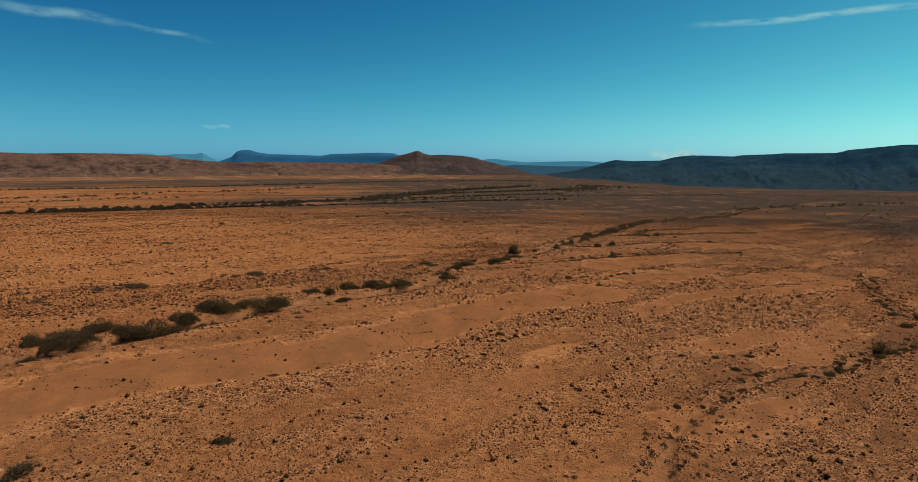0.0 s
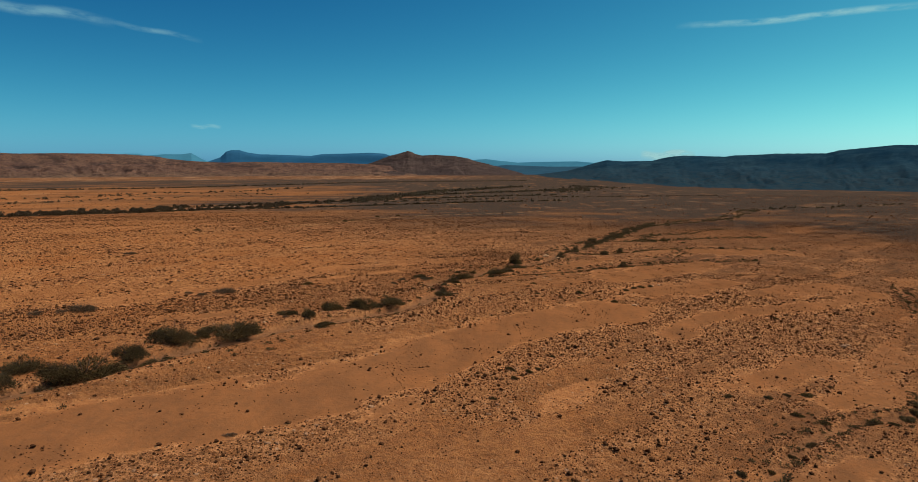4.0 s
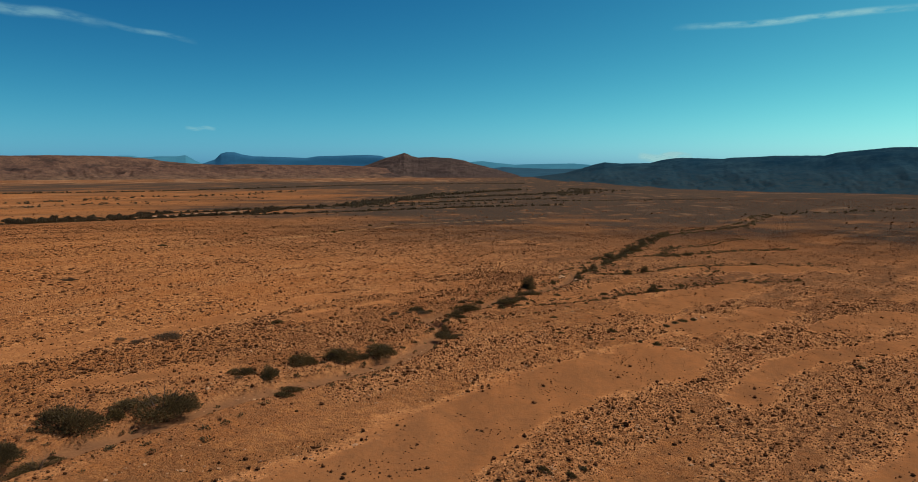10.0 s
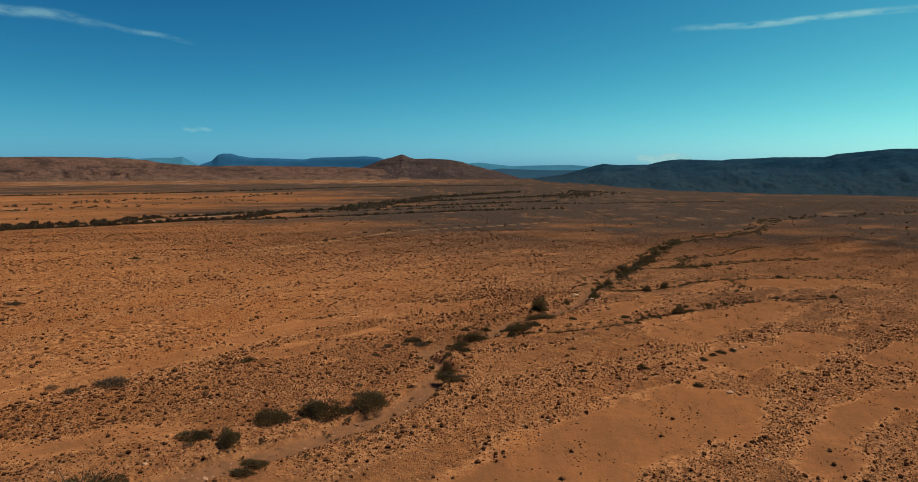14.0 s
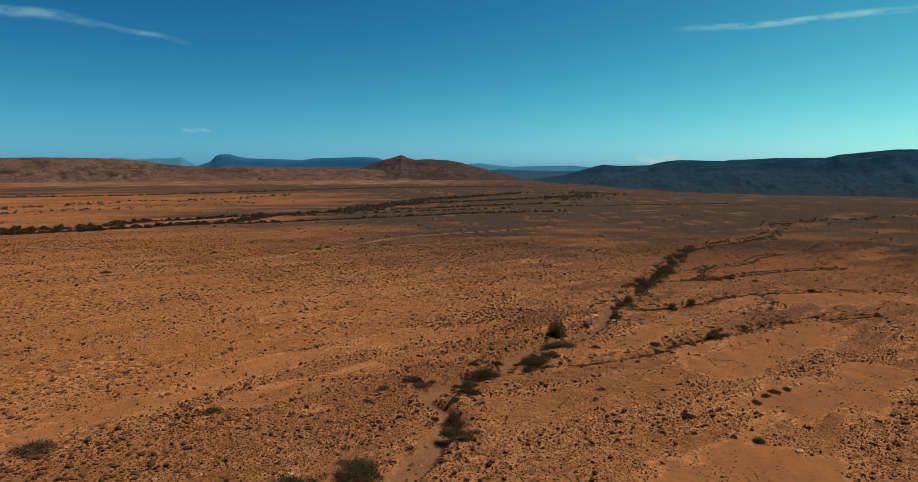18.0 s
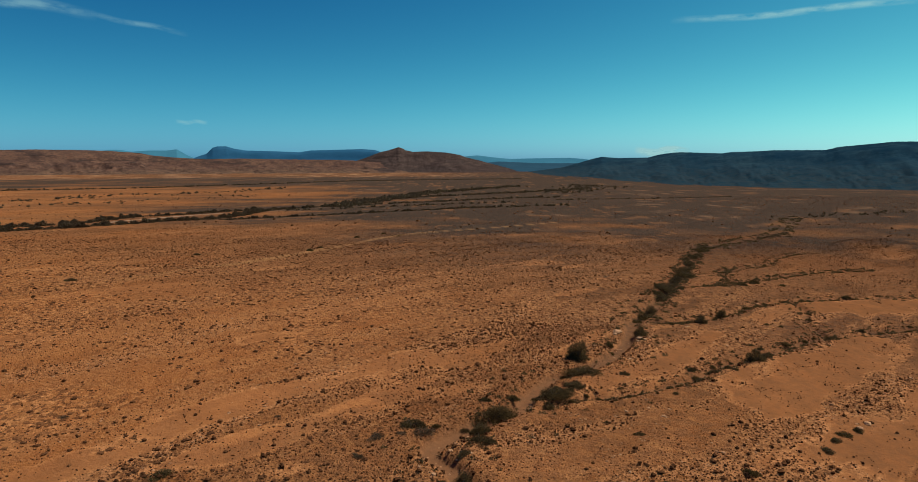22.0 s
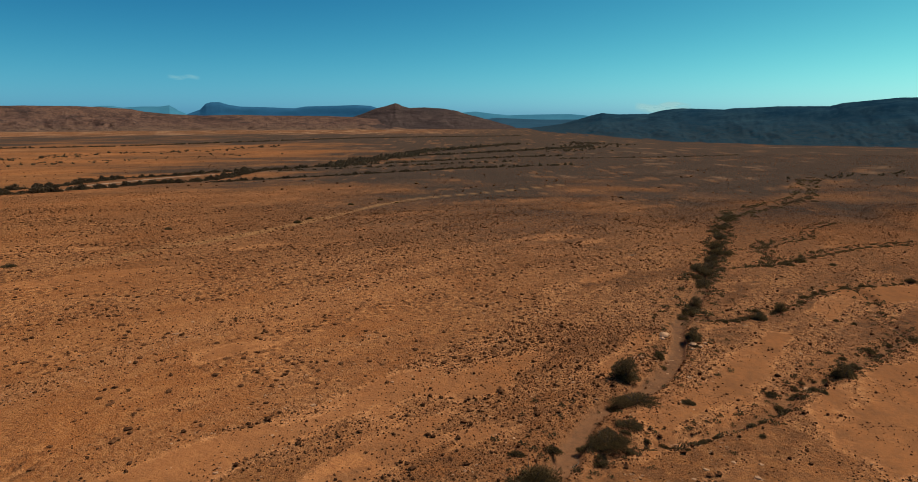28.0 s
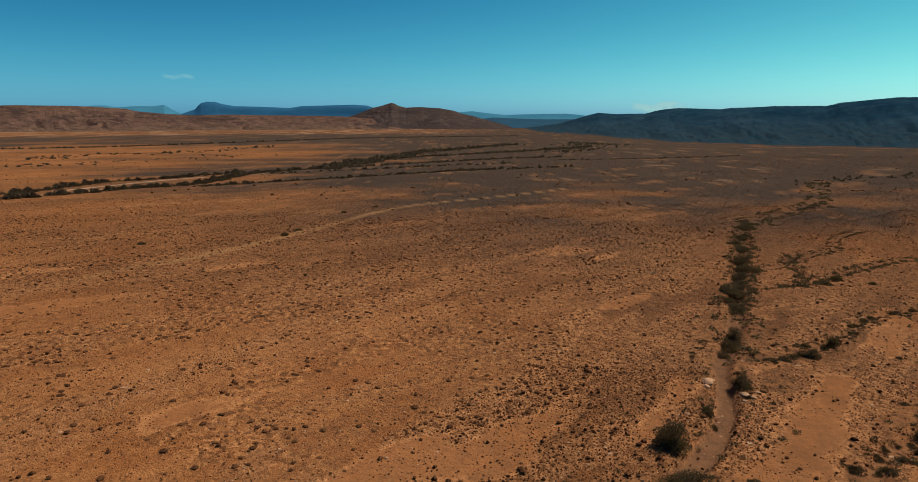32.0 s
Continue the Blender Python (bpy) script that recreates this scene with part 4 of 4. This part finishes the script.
def dead_branch(x, y, length, turn, seed):
    rng = np.random.RandomState(seed)
    ob = new("dead_branch")
    ob.matrix_basis = pose(x, y, float(height(np.array([x]), np.array([y]))[0]) + 0.05, 0, 0, turn) @ Matrix.Diagonal((length, length, length, 1))
    part("branch", soup("branch", *limbs(rng, 2, 1.0, 0.12, 0.035, 1.0), DEAD_WOOD, True), ob)
    part("twigs", soup("twigs", *limbs(rng, 7, 0.7, 0.35, 0.012, 1.1), DEAD_WOOD, True), ob, "thin grey leafless twigs")
    return tagged(ob, "grey dead branches lying on the sandy bank", "branch", "dead branches by the wash")


for k, (x, y, length, turn) in enumerate([(5.6, 162.6, 1.6, 30), (36.8, 254.0, 2.6, 200), (-47.5, 79.0, 1.2, 80)]):
    dead_branch(x, y, length, turn, 60 + k)


# river woodland on the western plain
def river_forms(seed):
    rng = np.random.RandomState(seed)
    lumps = lump_set(rng, 8, 0.34, 0.18, 0.46)
    return soup("trunk", *limbs(rng, 4, 0.3, 0.4, 0.03, 1.2), BARK, True), soup("crown", *leaves(rng, 420, lumps, 0.13, 0.40, 0.9), LEAF_FAR)


RIVER = [river_forms(900 + k) for k in range(4)]
first_trees = {}


def river_tree(x, y, width):
    n = bush_rng.randrange(4)
    z = float(height(np.array([x]), np.array([y]))[0]) - 0.2
    m = pose(x, y, z, 0, 0, bush_rng.uniform(0, 360)) @ Matrix.Diagonal((width * bush_rng.uniform(0.9, 1.4), width * bush_rng.uniform(0.9, 1.2), width * bush_rng.uniform(0.8, 1.2), 1))
    if n in first_trees:
        old = first_trees[n]
        ob = copy_thing(old, m @ Matrix.Diagonal((*(1 / v for v in old.scale), 1)))
    else:
        ob = first_trees[n] = new("river_tree")
        part("trunk", RIVER[n][0], ob, "short grey trunk and limbs")
        part("crown", RIVER[n][1], ob)
        ob.matrix_basis = m
    return tagged(ob, "dark olive tree in the river thicket", "tree", "trees of the river thicket")


rivers = [
    (course([(-290, 270), (-229, 326), (-211, 360), (-190, 399), (-178, 420), (-165, 467), (-143, 498), (-139, 604), (-97, 663)], 2.7), 2.6, 0.95, 4.8),
    (course([(-250, 395), (-210, 429), (-205, 467), (-204, 514), (-179, 555), (-151, 619)], 3.4), 2.6, 0.9, 4.6),
    (course([(-133, 478), (-101, 517), (-64, 557), (10, 632)], 4), 2, 0.7, 3.6),
]
for line, loose, chance, size in rivers:
    for px, py in line:
        if bush_rng.random() < chance:
            river_tree(px + bush_rng.gauss(0, loose), py + bush_rng.gauss(0, loose), size * bush_rng.uniform(0.6, 1.3))


# ---- dwarf shrubs, stones and far scrub ----
def tufts(seed, kinds, cards, n=5):
    """Small plants, a metre across at scale one: a rough dome with twigs standing out of it."""
    rng = np.random.RandomState(seed)
    out = []
    for _ in range(kinds):
        v, f = [], []
        for ring, (rad, z) in enumerate(((0.42, 0.0), (0.44, 0.28))):
            for k in range(n):
                a = 2 * math.pi * (k + 0.5 * ring) / n
                q = rad * rng.uniform(0.65, 1.25)
                v.append((q * math.cos(a), q * math.sin(a), z * rng.uniform(0.7, 1.3) - 0.05 * (ring == 0)))
        v.append((rng.uniform(-0.1, 0.1), rng.uniform(-0.1, 0.1), 0.5))
        for k in range(n):
            a, b = k, (k + 1) % n
            f += [(a, b, b + n), (a, b + n, a + n), (n + k, n + (k + 1) % n, 2 * n)]
        for _ in range(cards):
            a, e = rng.uniform(0, 2 * math.pi), rng.uniform(0.3, 1.3)
            d = np.array([math.cos(a) * math.cos(e), math.sin(a) * math.cos(e), math.sin(e)])
            s = np.cross(d, rng.normal(0, 1, 3))
            s *= 0.09 / np.linalg.norm(s)
            base = len(v)
            c = d * 0.22
            v += [tuple(c - s), tuple(c + s), tuple(d * rng.uniform(0.48, 0.68))]
            f.append((base, base + 1, base + 2))
        out.append((np.array(v), np.array(f)))
    return out


def clumps(seed, kinds, count, size):
    """Leafy pieces, a metre wide: loose sprays round a few lumps, in triangles."""
    rng = np.random.RandomState(seed)
    out = []
    for _ in range(kinds):
        v, f = leaves(rng, count, lump_set(rng, 6, 0.32, 0.12, 0.36), size, 0.42, 0.9)
        out.append((v, np.vstack([f[:, :3], f[:, (0, 2, 3)]])))
    return out


def scatter(name, forms, x, y, size, seed, mat, flat=1.0, sink=0.04):
    """Many small pieces joined into one mesh, each turned and scaled, with a tone of its own."""
    rng = np.random.RandomState(seed)
    z = height(x, y)
    V, F, tone, count = [], [], [], 0
    which = rng.randint(0, len(forms), len(x))
    for n, (v, f) in enumerate(forms):
        k = np.nonzero(which == n)[0]
        a = rng.uniform(0, 2 * math.pi, len(k))
        ca, sa = np.cos(a)[:, None], np.sin(a)[:, None]
        s = size[k][:, None]
        wide, tall = rng.uniform(0.8, 1.35, (len(k), 1)), rng.uniform(0.7, 1.25, (len(k), 1)) * flat
        px = (v[None, :, 0] * wide * ca - v[None, :, 1] * sa) * s + x[k][:, None]
        py = (v[None, :, 0] * wide * sa + v[None, :, 1] * ca) * s + y[k][:, None]
        pz = v[None, :, 2] * tall * s + z[k][:, None] - sink * s
        V.append(np.stack([px, py, pz], -1).reshape(-1, 3))
        F.append((f[None] + (np.arange(len(k)) * len(v))[:, None, None] + count).reshape(-1, 3))
        tone.append(np.repeat(rng.random(len(k)) ** 1.6, len(v)))
        count += len(k) * len(v)
    ob = sheet(name, np.vstack(V), np.vstack(F), mat, False)
    note(ob, "tone", np.concatenate(tone))
    return ob


def density(x, y):
    """Chance of a dwarf shrub at a place of the lattice."""
    clump = fade(layers(x / 3.2, y / 3.2, 91), 0.25, 0.65)
    cover = fade(0.55 * streaks(x, y, 6, 85) + 0.45 * layers(x / 11, y / 11, 89), 0.38, 0.58)
    fan_side = fade(x + 0.55 * (160 - y) + 12, -20, 25)
    p = pan_of(x, y)
    d = (0.30 + 0.62 * cover * (0.35 + 0.65 * clump)) * (1 - 0.45 * fan_side) + 1.15 * rib_of(x, y, p) * (0.25 + 0.75 * clump) + 0.5 * belt_of(x, y)
    d = d * (1 - 0.55 * (1 - fan_side) * (1 - belt_of(x, y)))
    r = rill_of(x, y)
    d = d + 0.75 * np.exp(-(((r - 1.5) / 0.8) ** 2))
    s, half = bed_of(x, y)
    d = d + 0.6 * np.exp(-(((s - half - 1.2) / 1.6) ** 2)) * fade(layers(x / 4, y / 4, 97), 0.25, 0.55)
    d = d * (1 - 0.93 * p) + 0.4 * p * fade(layers(x / 3.2, y / 3.2, 103), 0.52, 0.66) + 0.35 * np.exp(-(((p - 0.45) / 0.2) ** 2)) * clump
    d = d * (1 - 0.8 * sand_of(x, y))
    return d * (0.06 + 0.94 * fade(s, half * 0.9, half + 0.4)) * fade(r, 0.3, 0.8)


def sown(seed, y0, y1, step, thin=1.0):
    """Places on a loose lattice over the fan that the flight overlooks, kept by the density."""
    rng = np.random.RandomState(seed)
    wide = 0.80 * (y1 + 18)
    x, y = np.meshgrid(np.arange(-wide, wide, step), np.arange(y0, y1, step))
    x, y = x.ravel() + rng.uniform(-0.48, 0.48, x.size) * step, y.ravel() + rng.uniform(-0.48, 0.48, y.size) * step
    inside = np.abs(x + 2) < 0.80 * (y + 18)
    x, y = x[inside], y[inside]
    keep = rng.random(len(x)) < density(x, y) * thin
    return x[keep], y[keep]


rng = np.random.RandomState(5)
x, y = sown(11, 36, 200, 0.43)
size = (0.09 + 0.13 * rng.random(len(x)) + 0.45 * rng.random(len(x)) ** 22) * (1 + 0.22 * rib_of(x, y) + 0.12 * belt_of(x, y))
tagged(scatter("dwarf_shrubs", tufts(1, 12, 0, 4), x, y, size, 21, SHRUB, 1.1), "dark brown dwarf shrubs dotted over red soil", "shrubs", kind="stuff")
# low wide cushions on the open plain west of the wash
x, y = sown(14, 84, 330, 0.95)
west = 1 - fade(x + 0.55 * (160 - y) + 12, -20, 15)
keep = rng.random(len(x)) < west * (0.25 + 0.75 * fade(0.6 * streaks(x, y, 9, 49, 4) + 0.4 * layers(x / 14, y / 14, 47), 0.36, 0.56)) * (1 - pan_of(x, y))
x, y = x[keep], y[keep]
size = 0.26 + 0.60 * rng.random(len(x)) ** 1.8
tagged(scatter("cushion_shrubs", tufts(8, 10, 0, 5), x, y, size, 28, SHRUB, 0.62), "low wide brown cushion shrubs on the open plain", "shrubs", kind="stuff")
x, y = sown(12, 200, 400, 0.85, 0.85)
size = 0.17 + 0.20 * rng.random(len(x)) + 0.6 * rng.random(len(x)) ** 18
tagged(scatter("dwarf_shrubs_beyond", tufts(2, 8, 0, 3), x, y, size, 22, SHRUB, 1.0), "dark brown dwarf shrubs on the farther plain", "shrubs", kind="stuff")
x, y = sown(13, 400, 1000, 5.0, 0.75)
size = 0.4 + 0.5 * rng.random(len(x)) + 1.4 * rng.random(len(x)) ** 12
tagged(scatter("far_scrub", tufts(3, 8, 0, 4), x, y, size, 23, SHRUB), "scattered scrub on the far plain", "shrubs", kind="stuff")

# undergrowth that closes the river thickets, and shrubs that fringe the wash and the rills
def fringe(line, near, far, chance, low, high):
    out = []
    way = np.gradient(line, axis=0)
    for (px, py), (wx, wy) in zip(line, way / np.linalg.norm(way, axis=1, keepdims=True)):
        for side in (-1, 1):
            if bush_rng.random() < chance:
                d = side * bush_rng.uniform(near, far)
                out.append((px - wy * d + bush_rng.gauss(0, 0.5), py + wx * d + bush_rng.gauss(0, 0.5), bush_rng.uniform(low, high)))
    return out


under = np.array([p for line, loose, chance, size in rivers for _ in range(2) for p in fringe(line, 0, loose * 1.4, 0.9, 1.6, 3.6)])
tagged(scatter("river_undergrowth", clumps(6, 8, 40, 0.20), under[:, 0], under[:, 1], under[:, 2], 26, LEAF_FAR), "dense dark undergrowth between the river trees", "thicket", kind="stuff")
near_wash = WASH[(WASH[:, 1] > 60) & (WASH[:, 1] < 225)]
edge = fringe(near_wash, 0.9, 2.4, 0.65, 0.5, 1.3) + fringe(near_wash, 2.2, 7.0, 0.7, 0.4, 1.25)
edge += [p for _ in range(2) for p in fringe(WASH[(WASH[:, 1] > 205) & (WASH[:, 1] < 345)], 0.2, 3.2, 0.5, 0.9, 2.3)]
for line in RILLS[3:5]:
    edge += fringe(line, 0.1, 1.8, 0.75, 1.0, 2.4)
for line in RILLS:
    edge += fringe(line, 0.3, 1.4, 0.95, 0.6, 1.5) + fringe(line, 0.9, 3.2, 0.7, 0.4, 1.1)
edge += [p for _ in range(2) for p in fringe(WASH[(WASH[:, 1] > 340) & (WASH[:, 1] < 540)], 0.3, 6.5, 0.32, 1.2, 3.2)]
edge = np.array(edge)
tagged(scatter("wash_fringe_shrubs", clumps(7, 10, 60, 0.13), edge[:, 0], edge[:, 1], edge[:, 2], 27, LEAF), "small dark shrubs fringing the wash and its rills", "shrubs", kind="stuff")

# lines of scrub and thickets across the far plain
fx, fy, fs = [], [], []
for line, loose, step, big in (
    (course([(-900, 960), (-648, 1110), (-516, 1189), (-389, 1377), (-204, 1643), (48, 1791), (200, 1850)], 4), 4, 1, 4.0),
    (course([(-560, 700), (-444, 792), (-426, 925), (-344, 981), (-282, 1177)], 9), 14, 1, 3.2),
    (course([(-97, 663), (-83, 760), (-50, 870), (-20, 1000), (50, 1130), (125, 1266)], 2.2), 8, 1, 4.6),
    (course([(-97, 663), (-46, 835), (28, 922), (143, 1050), (245, 1201)], 3.5), 5, 1, 3.8),
    (course([(-90, 655), (-74, 689), (-24, 739), (22, 784), (62, 821), (130, 860)], 4), 3, 1, 3.0),
    (course([(-120, 600), (-60, 650), (0, 700), (60, 740)], 6), 3, 1, 2.6),
    (course([(10, 632), (60, 660), (110, 690)], 5), 3, 1, 3.2),
    (course([(158, 997), (220, 1150), (291, 1404), (340, 1330)], 4), 20, 1, 3.6),
    (course([(229, 524), (287, 579), (342, 602), (460, 690)], 9), 5, 1, 2.2),
    (course([(-560, 480), (-430, 600), (-360, 740)], 10), 20, 1, 2.4),
    (course([(-420, 620), (-330, 760), (-230, 900)], 12), 14, 1, 2.4),
    (course([(120, 800), (240, 860), (380, 960)], 6), 3, 1, 2.2),
):
    for a, b in line[::step]:
        for _ in range(2):
            fx.append(a + bush_rng.gauss(0, loose)), fy.append(b + bush_rng.gauss(0, loose)), fs.append(big * 1.5 * bush_rng.uniform(0.45, 1.25))
ob = scatter("far_thickets", clumps(4, 8, 24, 0.28), np.array(fx), np.array(fy), np.array(fs), 24, LEAF_FAR, 1.0)
tagged(ob, "dark lines of thicket across the far plain", "thicket", kind="stuff")


def stones(seed, kinds):
    rng = np.random.RandomState(seed)
    out = []
    for _ in range(kinds):
        v = np.array([(math.cos(a) * rng.uniform(0.35, 0.6), math.sin(a) * rng.uniform(0.35, 0.6), 0.0) for a in np.arange(5) * 1.257] + [(math.cos(a) * rng.uniform(0.2, 0.4), math.sin(a) * rng.uniform(0.2, 0.4), rng.uniform(0.2, 0.36)) for a in np.arange(5) * 1.257 + 0.5])
        f = [(k, (k + 1) % 5, 5 + k) for k in range(5)] + [((k + 1) % 5, 5 + (k + 1) % 5, 5 + k) for k in range(5)] + [(5, 6, 7), (5, 7, 8), (5, 8, 9)]
        out.append((v, np.array(f)))
    return out


srng = np.random.RandomState(77)
x, y = srng.uniform(-110, 120, 80000), srng.uniform(40, 240, 80000)
s, half = bed_of(x, y)
chance = 0.8 * rib_of(x, y) * fade(layers(x / 3, y / 3, 98), 0.35, 0.6) + 0.10 * np.exp(-(((s - half - 0.6) / 0.9) ** 2))
keep = (srng.random(len(x)) < chance) & (np.abs(x + 2) < 0.85 * (y + 18))
x, y = x[keep], y[keep]
tagged(scatter("stone_litter", stones(5, 8), x, y, 0.12 + 0.22 * srng.random(len(x)) ** 2 + 0.5 * srng.random(len(x)) ** 14, 25, STONE, 0.6), "pale stones littering the fan's stony ribs", "stones", kind="stuff")
